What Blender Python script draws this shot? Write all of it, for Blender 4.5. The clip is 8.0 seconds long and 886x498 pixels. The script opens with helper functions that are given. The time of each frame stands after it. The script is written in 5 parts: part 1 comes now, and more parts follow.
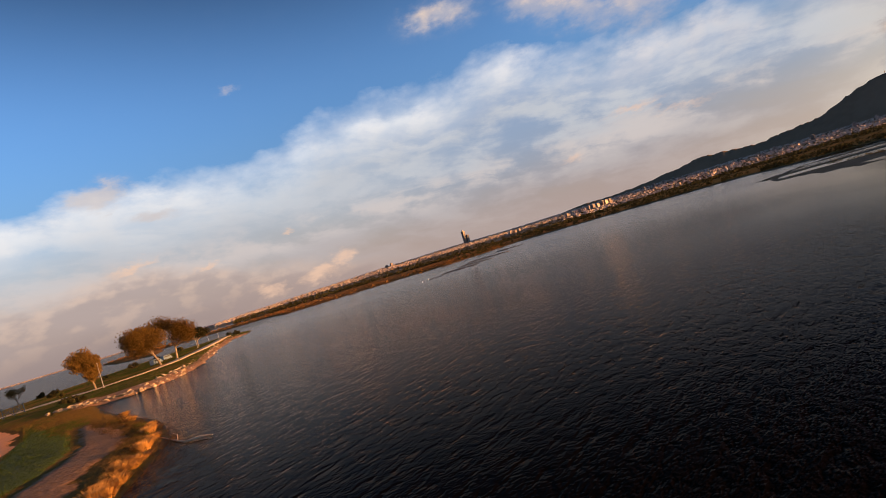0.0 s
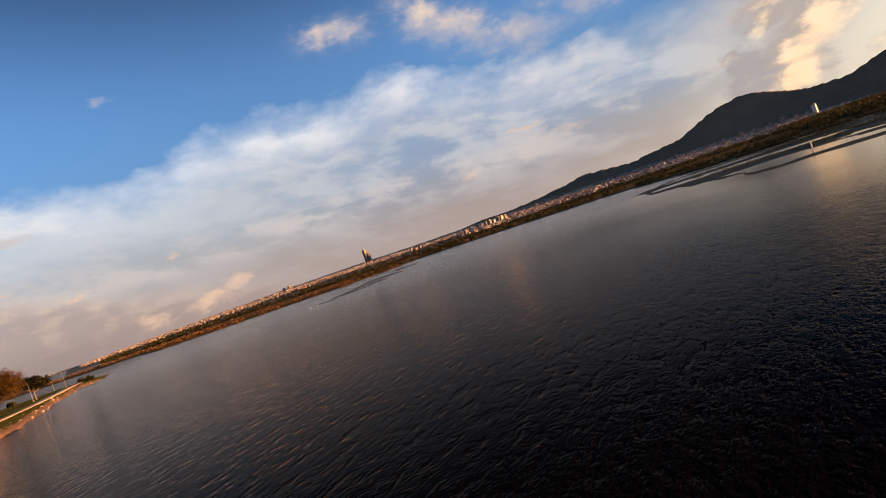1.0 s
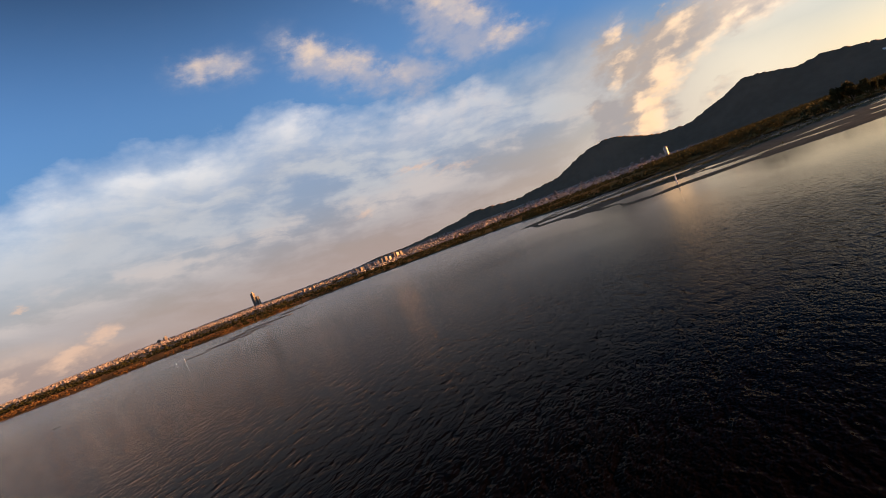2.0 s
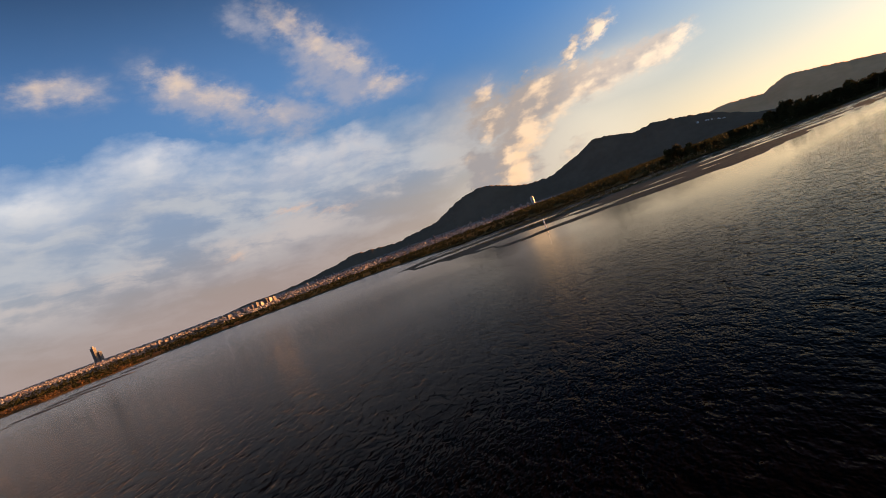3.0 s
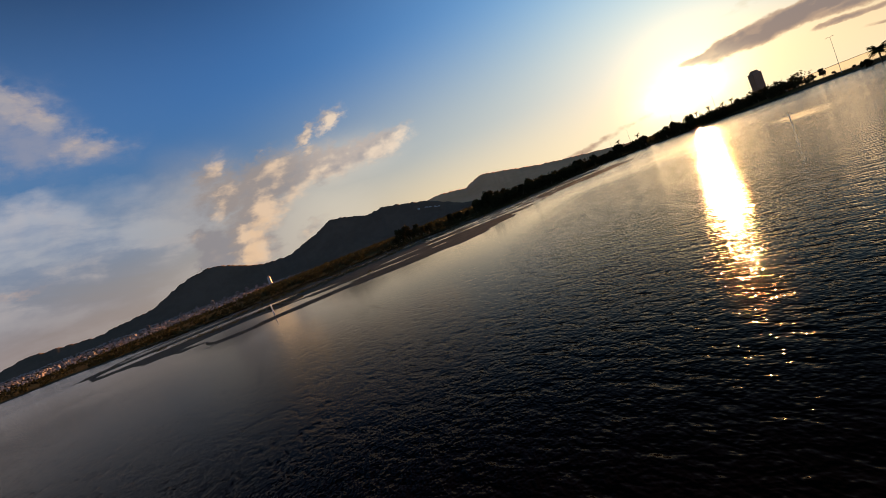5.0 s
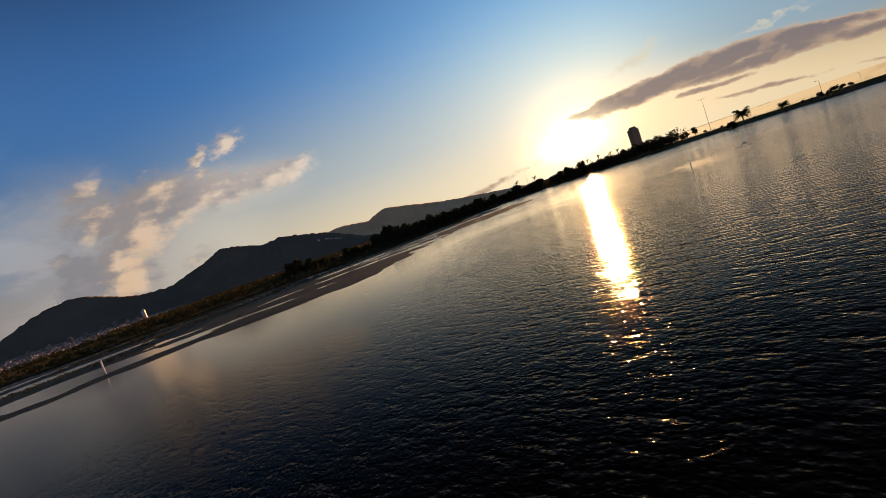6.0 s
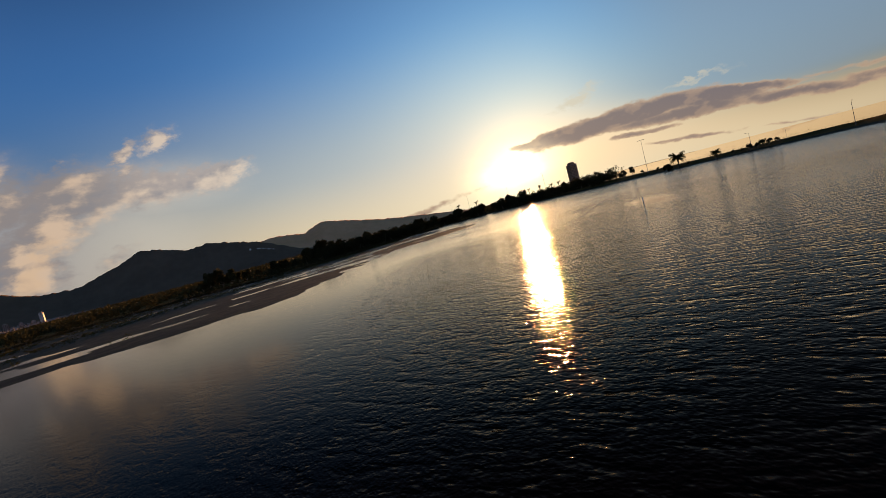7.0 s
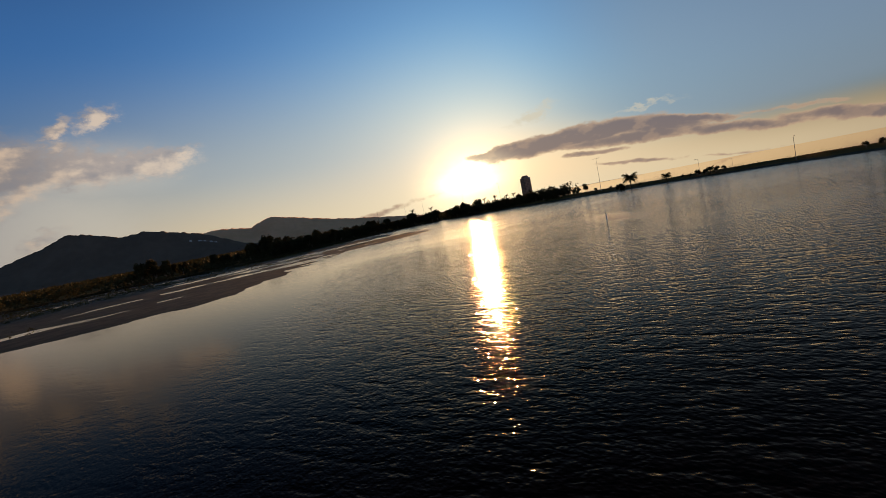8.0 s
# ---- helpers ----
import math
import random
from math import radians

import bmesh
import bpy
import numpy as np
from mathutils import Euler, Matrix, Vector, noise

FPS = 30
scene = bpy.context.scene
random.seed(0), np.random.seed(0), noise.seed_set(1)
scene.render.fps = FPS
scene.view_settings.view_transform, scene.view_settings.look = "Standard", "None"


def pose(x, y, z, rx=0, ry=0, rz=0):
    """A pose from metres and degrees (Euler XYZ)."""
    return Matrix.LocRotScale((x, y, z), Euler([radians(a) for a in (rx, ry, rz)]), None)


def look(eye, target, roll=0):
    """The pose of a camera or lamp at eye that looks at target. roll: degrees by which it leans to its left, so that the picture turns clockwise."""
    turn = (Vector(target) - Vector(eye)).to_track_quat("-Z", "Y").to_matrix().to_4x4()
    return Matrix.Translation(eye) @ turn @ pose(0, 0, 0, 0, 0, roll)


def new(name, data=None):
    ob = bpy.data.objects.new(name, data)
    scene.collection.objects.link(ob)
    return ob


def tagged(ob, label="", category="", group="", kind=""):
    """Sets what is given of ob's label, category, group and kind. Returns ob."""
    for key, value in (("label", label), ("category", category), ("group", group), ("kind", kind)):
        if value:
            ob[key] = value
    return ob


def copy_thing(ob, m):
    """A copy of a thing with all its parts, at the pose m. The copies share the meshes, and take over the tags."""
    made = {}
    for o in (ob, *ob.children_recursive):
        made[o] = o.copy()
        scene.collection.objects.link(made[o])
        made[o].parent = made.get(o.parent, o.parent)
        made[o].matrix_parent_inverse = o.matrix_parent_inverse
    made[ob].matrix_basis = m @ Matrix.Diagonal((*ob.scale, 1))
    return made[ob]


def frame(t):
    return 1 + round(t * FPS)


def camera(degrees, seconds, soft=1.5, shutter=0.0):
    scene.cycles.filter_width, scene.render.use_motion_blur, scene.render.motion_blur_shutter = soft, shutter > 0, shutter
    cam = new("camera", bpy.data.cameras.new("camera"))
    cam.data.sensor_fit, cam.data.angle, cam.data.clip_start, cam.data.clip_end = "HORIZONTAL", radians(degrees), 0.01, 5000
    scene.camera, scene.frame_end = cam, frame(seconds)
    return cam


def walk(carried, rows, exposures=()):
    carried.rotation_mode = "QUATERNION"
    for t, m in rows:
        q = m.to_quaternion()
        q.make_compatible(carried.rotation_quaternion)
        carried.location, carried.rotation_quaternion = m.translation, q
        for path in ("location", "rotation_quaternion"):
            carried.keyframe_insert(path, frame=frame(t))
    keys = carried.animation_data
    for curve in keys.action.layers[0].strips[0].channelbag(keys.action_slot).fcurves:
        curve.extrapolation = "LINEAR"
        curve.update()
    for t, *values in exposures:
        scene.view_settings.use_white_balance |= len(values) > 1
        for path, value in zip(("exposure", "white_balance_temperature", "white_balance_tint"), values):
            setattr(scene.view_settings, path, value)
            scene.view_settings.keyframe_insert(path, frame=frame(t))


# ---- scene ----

# camera and flight path: seconds, place, tilt, roll, heading
PATH = [
    (0.0, 0.00, 0.00, 10.00, 90.643, 16.856, 0.186),
    (0.5, 2.98, 5.72, 9.66, 89.551, 17.197, -5.878),
    (1.0, 5.79, 10.62, 9.35, 89.074, 18.814, -11.599),
    (2.5, 13.05, 22.07, 8.02, 89.161, 20.731, -31.496),
    (3.0, 15.70, 24.59, 7.63, 88.839, 20.601, -39.043),
    (3.5, 18.51, 26.84, 7.47, 88.687, 21.594, -45.801),
    (4.0, 21.82, 29.14, 7.26, 87.758, 22.036, -54.468),
    (4.5, 26.10, 31.56, 7.10, 87.124, 21.465, -62.498),
    (5.0, 31.65, 33.63, 7.10, 86.398, 21.425, -70.613),
    (6.5, 53.06, 35.41, 7.18, 86.338, 17.197, -86.582),
    (7.0, 57.03, 35.74, 7.15, 86.340, 14.879, -89.808),
    (7.5, 59.71, 36.20, 7.15, 86.038, 12.993, -92.698),
    (8.0, 62.24, 36.80, 7.12, 85.709, 10.947, -95.421),
]
cam = camera(83.7, 8.0, soft=0.85)
walk(cam, [(t, pose(x, y, z, rx, ry, rz)) for t, x, y, z, rx, ry, rz in PATH], [(0, 1.42, 6900, 10), (1.5, 1.4, 6900, 10), (2.5, 1.3, 6950, 10), (3.5, 1.16, 6800, 10), (4.5, 0.9, 6650, 10), (6.0, 0.68, 6350, 10), (8, 0.5, 6300, 10)])

# ---- light ----
SUN_AZ, SUN_EL = 99.4, 3.1


def bearing(az, el=0.0, d=1.0):
    a, e = radians(az), radians(el)
    return Vector((math.sin(a) * math.cos(e), math.cos(a) * math.cos(e), math.sin(e))) * d


sun_data = bpy.data.lights.new("sun", "SUN")
sun_data.energy, sun_data.angle, sun_data.color = 5.0, radians(0.6), (1.0, 0.45, 0.15)
sun = new("sun", sun_data)
sun.matrix_world = look(bearing(SUN_AZ, SUN_EL, 100), (0, 0, 0))


class Nodes:
    """Short hand for building node trees."""

    def __init__(self, tree):
        self.tree = tree
        tree.nodes.clear()

    def put(self, kind, links=(), **props):
        n = self.tree.nodes.new(kind)
        for key, value in props.items():
            setattr(n, key, value)
        for slot, value in dict(links).items():
            s = n.inputs[slot]
            if isinstance(value, bpy.types.NodeSocket):
                self.tree.links.new(value, s)
            else:
                s.default_value = value
        return n

    def math(self, op, a, b=0.0, c=0.0, clamp=False):
        return self.put("ShaderNodeMath", {0: a, 1: b, 2: c}, operation=op, use_clamp=clamp).outputs[0]

    def ramp(self, v, lo, hi, a=0.0, b=1.0, smooth=True):
        n = self.put("ShaderNodeMapRange", {0: v, 1: lo, 2: hi, 3: a, 4: b}, interpolation_type="SMOOTHSTEP" if smooth else "LINEAR")
        return n.outputs[0]

    def mix(self, f, a, b):
        n = self.put("ShaderNodeMix", {0: f, 6: a, 7: b}, data_type="RGBA")
        return n.outputs[2]

    def noise(self, vec, scale, detail=4.0, rough=0.55, distort=0.0):
        return self.put("ShaderNodeTexNoise", {"Vector": vec, "Scale": scale, "Detail": detail, "Roughness": rough, "Distortion": distort}).outputs[0]


def rgb(r, g, b):
    return (r, g, b, 1.0)


world = bpy.data.worlds.new("sky")
scene.world = world
world.use_nodes = True
W = Nodes(world.node_tree)
ray = W.put("ShaderNodeTexCoord").outputs["Generated"]
xyz = W.put("ShaderNodeSeparateXYZ", {0: ray}).outputs
az = W.math("MULTIPLY", W.math("ARCTAN2", xyz[0], xyz[1]), 57.29578)
el = W.math("MULTIPLY", W.math("ARCSINE", xyz[2]), 57.29578)
sky = W.put("ShaderNodeTexSky", sky_type="NISHITA", sun_disc=False, sun_elevation=radians(SUN_EL), sun_rotation=radians(SUN_AZ), altitude=0.0, air_density=1.0, dust_density=1.0, ozone_density=2.0).outputs[0]
# cloud coordinates, in degrees, and the same made ragged
def blend(op, f, p, q):
    return W.put("ShaderNodeMix", {0: f, 6: p, 7: q}, data_type="RGBA", blend_type=op).outputs[2]


sphere = W.put("ShaderNodeCombineXYZ", {0: az, 1: W.math("MULTIPLY", el, 1.7), 2: 0.0}).outputs[0]
aside = W.put("ShaderNodeCombineXYZ", {0: az, 1: W.math("MULTIPLY", el, 1.7), 2: 37.0}).outputs[0]


def stray(scale, detail, rough):
    """Two noises, centred on nothing."""
    return [W.math("SUBTRACT", W.noise(at, scale, detail, rough), 0.5) for at in (sphere, aside)]


def shifted(*moves):
    """Bearing and height, moved by noises that reach so many degrees."""
    u, v = az, el
    for (p, q), reach_u, reach_v in moves:
        u, v = W.math("MULTIPLY_ADD", p, reach_u, u), W.math("MULTIPLY_ADD", q, reach_v, v)
    return u, v


wide, close = stray(0.16, 6.0, 0.6), stray(0.62, 5.0, 0.62)
loose = shifted((wide, 8.0, 4.4))
gentle = shifted((wide, 4.2, 2.0))
crumbly = shifted((wide, 3.0, 2.0), (close, 3.2, 2.3))
fine = W.math("SUBTRACT", W.noise(sphere, 0.42, 7.0, 0.6), 0.5)
lumps = W.math("SUBTRACT", W.noise(sphere, 0.2, 6.0, 0.55), 0.5)
beside = W.put("ShaderNodeCombineXYZ", {0: W.math("ADD", az, 1.2), 1: W.math("MULTIPLY_ADD", el, 1.7, -0.8), 2: 0.0}).outputs[0]
slope = W.math("SUBTRACT", W.noise(sphere, 0.3, 4.0, 0.5), W.noise(beside, 0.3, 4.0, 0.5))
streak_at = W.put("ShaderNodeCombineXYZ", {0: W.math("MULTIPLY", gentle[0], 0.22), 1: W.math("MULTIPLY_ADD", gentle[0], 0.16, gentle[1]), 2: 0.0}).outputs[0]
streaks = W.math("SUBTRACT", W.noise(streak_at, 0.3, 5.0, 0.55, 0.3), 0.5)


def cloud(bank, at, az0, el0, length, height, lean, amount):
    """Adds one cloud body, in degrees, to a bank of clouds."""
    c, d = math.cos(radians(lean)), math.sin(radians(lean))
    x = W.math("MULTIPLY_ADD", at[0], c / length, W.math("MULTIPLY_ADD", at[1], d / length, -(az0 * c + el0 * d) / length))
    y = W.math("MULTIPLY_ADD", at[0], -d / height, W.math("MULTIPLY_ADD", at[1], c / height, (az0 * d - el0 * c) / height))
    far = W.math("SQRT", W.math("MULTIPLY_ADD", x, x, W.math("MULTIPLY", y, y)))
    body = W.ramp(far, 1.0, 0.0, 0.0, amount)
    return body if bank is None else W.math("MAXIMUM", bank, body)


def banked(at, rows):
    bank = None
    for row in rows:
        bank = cloud(bank, at, *row)
    return bank


def over_bearing(stops, lo, hi):
    """A height in degrees that changes with the bearing."""
    n_ = W.put("ShaderNodeValToRGB", {0: W.ramp(az, -60.0, 80.0, 0.0, 1.0, False)})
    els = n_.color_ramp.elements
    while len(els) < len(stops):
        els.new(0.5)
    for e_, (a_, v_) in zip(els, stops):
        e_.position, k_ = (a_ + 60.0) / 140.0, (v_ - lo) / (hi - lo)
        e_.color = (k_, k_, k_, k_)
    return W.math("MULTIPLY_ADD", n_.outputs[1], hi - lo, lo)


toward = bearing(SUN_AZ, SUN_EL)
facing = W.math("MAXIMUM", W.put("ShaderNodeVectorMath", {0: ray, 1: tuple(toward)}, operation="DOT_PRODUCT").outputs["Value"], 0.0)
near_sun = W.ramp(facing, 0.45, 1.0)
# clear sky, painted darker overhead so the near water mirrors less light
high = W.ramp(el, 1.0, W.ramp(az, 100.0, 126.0, 21.0, 11.0))
top = W.ramp(el, 21.0, 44.0, 1.0, 0.04)
tint = W.mix(high, rgb(0.14, 0.136, 0.18), rgb(0.185, 0.265, 0.405))
tint = W.mix(W.math("MULTIPLY", top, W.ramp(facing, 0.1, 0.85, 1.0, 0.56)), rgb(0.0, 0.0, 0.0), tint)
tint = W.mix(W.math("MULTIPLY", high, W.ramp(facing, 0.3, 0.85)), tint, blend("MULTIPLY", 1.0, tint, rgb(0.47, 0.84, 1.10)))
col = blend("MULTIPLY", 1.0, sky, tint)
# dust and moisture low over the horizon
haze_col = W.mix(near_sun, rgb(0.30, 0.232, 0.215), rgb(1.02, 0.76, 0.40))
cream = W.math("MULTIPLY", W.ramp(el, 22.0, 2.0), W.math("MULTIPLY", W.ramp(facing, 0.55, 0.92, 0.0, 0.75), W.ramp(az, 112.0, 90.0, 0.08, 1.0)))
col = W.mix(cream, col, rgb(0.66, 0.63, 0.565))
col = W.mix(W.math("MULTIPLY", W.ramp(az, 103.0, 122.0, 0.0, 0.8), W.ramp(el, W.ramp(az, 108.0, 128.0, 4.0, 2.0), W.ramp(az, 108.0, 128.0, 9.0, 5.5))), col, W.mix(W.ramp(el, 8.0, 30.0), rgb(0.28, 0.35, 0.43), rgb(0.10, 0.20, 0.38)))
col = W.mix(W.ramp(el, W.ramp(az, 108.0, 130.0, 8.5, 4.5), 0.0, 0.0, 0.9), col, haze_col)
# the wide white sheet: its upper edge rises and falls along the bearing
edge = over_bearing([(-60, 12.0), (-40, 13.9), (-35, 15.4), (-27, 15.7), (-19, 15.9), (-14, 16.7), (-10.5, 18.6), (-4, 19.2), (4, 18.7), (9.5, 20.1), (13.5, 19.6), (17, 18.3), (22, 16.6), (28, 15.6), (34, 15.7), (40, 15.2), (45, 14.0), (50, 12.8), (58, 10.5), (70, 5.0), (80, 0.0)], 0.0, 24.0)
ripple = W.math("ADD", W.math("MULTIPLY", lumps, 4.2), W.math("MULTIPLY", fine, 1.5))
below = W.math("SUBTRACT", W.math("ADD", edge, ripple), el)
crisp = W.ramp(W.noise(sphere, 0.07, 2.0), 0.38, 0.6, 6.0, 2.2)
sheet_mask = W.math("MULTIPLY", W.math("SMOOTH_MIN", W.math("MAXIMUM", W.math("DIVIDE", W.math("ADD", below, 0.5), crisp), 0.0), 1.0, 0.5), W.ramp(az, 40.0, 66.0, 0.95, 0.0))
veil = W.ramp(W.math("ADD", streaks, W.math("MULTIPLY", lumps, 0.6)), -0.25, 0.25)
sheet_mask = W.math("MULTIPLY", sheet_mask, W.ramp(veil, 0.0, 0.8, 0.74, 1.0))
rim = W.math("MULTIPLY", W.ramp(below, 7.5, 0.5), W.ramp(az, 16.0, 46.0, 1.0, 0.55))
rim = W.math("MULTIPLY", rim, W.math("ADD", 0.95, W.math("ADD", W.math("MULTIPLY", lumps, 0.9), W.math("MULTIPLY", fine, 0.4))), clamp=True)
rim = W.math("MULTIPLY", rim, W.ramp(az, -30.0, -12.0, 0.75, 1.0))
blue_gap = W.math("MULTIPLY", W.ramp(az, -14.0, 14.0), W.ramp(az, 60.0, 40.0))
inner = W.mix(W.math("MULTIPLY", blue_gap, W.ramp(veil, 0.9, 0.1)), rgb(0.41, 0.44, 0.50), rgb(0.25, 0.31, 0.44))
white = W.mix(W.ramp(az, -6.0, 30.0), rgb(0.70, 0.725, 0.78), rgb(0.47, 0.50, 0.59))
white = W.mix(W.ramp(slope, -0.10, 0.10, 0.0, 0.5), white, W.mix(W.ramp(az, 0.0, 40.0), rgb(0.78, 0.765, 0.78), rgb(0.58, 0.54, 0.56)))
sheet_col = W.mix(rim, inner, white)
dusk = W.math("ADD", el, W.math("MULTIPLY", streaks, 5.0))
sheet_col = W.mix(W.ramp(dusk, 11.0, 0.5, 0.0, 0.92), sheet_col, W.mix(W.ramp(az, 20.0, 60.0), rgb(0.335, 0.268, 0.255), rgb(0.52, 0.45, 0.37)))
sheet_col = W.mix(W.math("MULTIPLY", W.ramp(W.math("ABSOLUTE", W.math("SUBTRACT", dusk, 7.2)), 2.2, 0.3, 0.0, 0.55), W.ramp(veil, 0.2, 0.8)), sheet_col, rgb(0.52, 0.46, 0.45))
sheet_col = W.mix(near_sun, sheet_col, rgb(0.86, 0.74, 0.56))
col = W.mix(sheet_mask, col, sheet_col)
# a low bank of heaped cloud over the open water, lit along its crest
bank_top = over_bearing([(-60, 6.2), (-44, 6.6), (-38, 7.0), (-33, 8.4), (-29, 7.6), (-24, 6.2), (-19, 5.0), (-15, 4.0), (-12, 3.7), (-9, 2.4), (-4, 0.8), (2, -1.0), (80, -2.0)], -2.0, 10.0)
depth = W.math("SUBTRACT", W.math("ADD", bank_top, W.math("ADD", W.math("MULTIPLY", lumps, 1.8), W.math("MULTIPLY", fine, 2.0))), el)
bank_col = W.mix(W.ramp(W.math("ADD", depth, W.math("MULTIPLY", slope, -4.0)), -0.3, 3.0), rgb(0.52, 0.415, 0.37), rgb(0.335, 0.27, 0.262))
bank_col = W.mix(W.ramp(slope, -0.04, 0.18, 0.0, 0.5), bank_col, rgb(0.54, 0.40, 0.33))
bank_col = W.mix(W.ramp(el, 4.0, 0.0, 0.0, 0.85), bank_col, W.mix(W.ramp(az, -34.0, -14.0), rgb(0.215, 0.168, 0.172), rgb(0.29, 0.222, 0.215)))
col = W.mix(W.ramp(depth, -0.3, 2.0, 0.0, 0.8), col, bank_col)
glint = banked(crumbly, [(-11.2, 3.1, 2.6, 1.5, 10, 1.0), (-14.2, 1.9, 3.4, 1.4, 0, 1.0), (-19.5, 1.6, 3.2, 1.1, -20, 0.8), (-31.5, 7.6, 3.6, 1.0, 8, 0.8), (-25, 6.0, 3.0, 0.6, 0, 0.7), (24, 9.0, 5.0, 0.9, 0, 0.6), (29, 7.5, 6.0, 0.8, -4, 0.55), (17, 6.0, 3.0, 0.7, 0, 0.5), (-16, 7.5, 1.6, 0.6, 0, 0.7)])
col = W.mix(W.ramp(W.math("ADD", glint, W.math("MULTIPLY", W.math("MULTIPLY", fine, 1.2), W.ramp(glint, 0.0, 0.3))), 0.03, 1.1, 0.0, 0.75), col, rgb(0.66, 0.45, 0.34))
# small torn clouds high up: a lit head, and a grey train behind it
grey_train = banked(loose, [(7.5, 24.8, 8.0, 3.0, -4, 0.6), (20.5, 21.5, 12.0, 4.2, -32, 0.95), (27.5, 18.5, 10.0, 3.4, -10, 0.8), (34, 22.0, 10.0, 6.0, -50, 0.85), (39, 18.4, 7.0, 3.0, -10, 0.75), (27.0, 28.0, 5.0, 3.0, -50, 0.6), (-32.5, 15.0, 4.6, 2.0, 12, 1.0), (-27.5, 12.2, 4.0, 1.1, 5, 0.75)])
train_body = W.math("ADD", grey_train, W.math("MULTIPLY", W.math("ADD", W.math("MULTIPLY", lumps, 1.1), W.math("MULTIPLY", fine, 1.1)), W.ramp(grey_train, 0.0, 0.4)))
col = W.mix(W.ramp(train_body, 0.0, 0.9, 0.0, 0.72), col, W.mix(W.ramp(az, -20.0, 0.0), rgb(0.46, 0.42, 0.43), rgb(0.345, 0.35, 0.43)))
heads = banked(crumbly, [(6.4, 25.2, 5.6, 2.0, -8, 0.9), (17.8, 24.2, 4.6, 2.3, -20, 1.1), (21.0, 22.2, 6.0, 2.2, -32, 1.05), (25.4, 19.8, 6.0, 1.8, -34, 0.65), (30.8, 27.0, 6.4, 3.0, -52, 0.85), (34.2, 23.8, 6.2, 2.8, -44, 1.05), (36.6, 21.6, 3.2, 1.9, -40, 0.95), (39.4, 18.6, 4.0, 1.8, 8, 0.95), (-17.8, 23.0, 2.2, 0.8, 10, 0.6), (-31.5, 15.9, 3.0, 0.9, 15, 0.6), (40.0, 18.2, 2.6, 1.1, 0, 0.7)])
head_body = W.math("ADD", heads, W.math("MULTIPLY", W.math("ADD", W.math("MULTIPLY", lumps, 0.8), W.math("MULTIPLY", fine, 1.5)), W.ramp(heads, 0.0, 0.35)))
col = W.mix(W.ramp(head_body, 0.05, 1.6, 0.0, 0.82), col, W.mix(W.ramp(slope, 0.16, -0.16), rgb(0.72, 0.56, 0.44), rgb(0.50, 0.45, 0.45)))
# the column of smoke over the ridge, and its tail
PLUME = [(46.3, 5.0, 3.4, 5.0, 0, 1.3), (45.6, 7.0, 2.1, 2.0, 0, 1.2), (49.4, 5.0, 4.2, 5.2, 25, 1.3), (51.8, 8.4, 5.2, 4.6, 35, 1.2), (49.4, 10.6, 5.6, 3.8, 30, 1.05), (48.4, 13.0, 4.4, 2.2, 30, 0.75), (54.5, 10.8, 8.0, 4.2, 0, 1.1), (60.5, 10.5, 8.5, 3.0, 0, 1.1), (66.0, 10.3, 6.8, 2.1, 4, 1.1), (69.0, 10.7, 3.2, 1.4, 8, 1.0), (59.8, 14.0, 2.6, 1.2, 25, 1.0), (62.6, 14.7, 2.5, 1.5, 30, 1.1), (58.8, 12.3, 2.2, 1.0, 20, 0.85), (54.0, 13.4, 1.6, 0.8, 40, 0.6), (56.5, 4.0, 4.0, 1.2, 20, 0.45)]
plume = banked(crumbly, PLUME)
sunward = banked((W.math("ADD", crumbly[0], 1.9), W.math("ADD", crumbly[1], -0.7)), PLUME)
mist = W.ramp(banked(gentle, [(55, 5.0, 19, 9, 0, 1.0), (60, 9.5, 15, 6.0, 0, 0.8), (47, 11.0, 10, 8, 0, 0.75)]), 0.0, 1.0, 0.0, 0.7)
col = W.mix(mist, col, W.mix(W.ramp(az, 46.0, 62.0), rgb(0.45, 0.42, 0.41), rgb(0.78, 0.69, 0.56)))
plume_body = W.math("ADD", W.math("MULTIPLY", plume, 1.45), W.math("MULTIPLY", W.math("ADD", W.math("MULTIPLY", lumps, 0.8), W.math("MULTIPLY", fine, 1.6)), W.ramp(plume, 0.0, 0.35)))
lit_edge = W.ramp(W.math("ADD", W.math("SUBTRACT", plume, sunward), W.math("MULTIPLY", slope, 3.2)), -0.1, 1.05)
plume_col = W.mix(lit_edge, rgb(0.36, 0.305, 0.285), rgb(0.88, 0.63, 0.43))
plume_col = W.mix(W.ramp(az, 54.0, 63.0, 0.0, 0.7), plume_col, W.mix(lit_edge, rgb(0.62, 0.50, 0.43), rgb(0.95, 0.76, 0.58)))
stem = W.ramp(banked(crumbly, [(49.6, 4.0, 1.9, 3.0, -20, 1.0), (51.3, 6.2, 1.7, 2.4, -35, 1.0)]), 0.0, 0.9, 0.0, 0.7)
plume_col = W.mix(stem, plume_col, rgb(0.92, 0.62, 0.38))
plume_col = W.mix(W.ramp(W.math("ADD", cloud(None, crumbly, 45.2, 6.2, 4.4, 6.5, 0, 1.0), W.math("MULTIPLY", slope, -2.0)), 0.0, 0.75, 0.0, 0.85), plume_col, rgb(0.30, 0.285, 0.305))
col = W.mix(W.ramp(plume_body, -0.05, 1.3, 0.0, 0.93), col, plume_col)
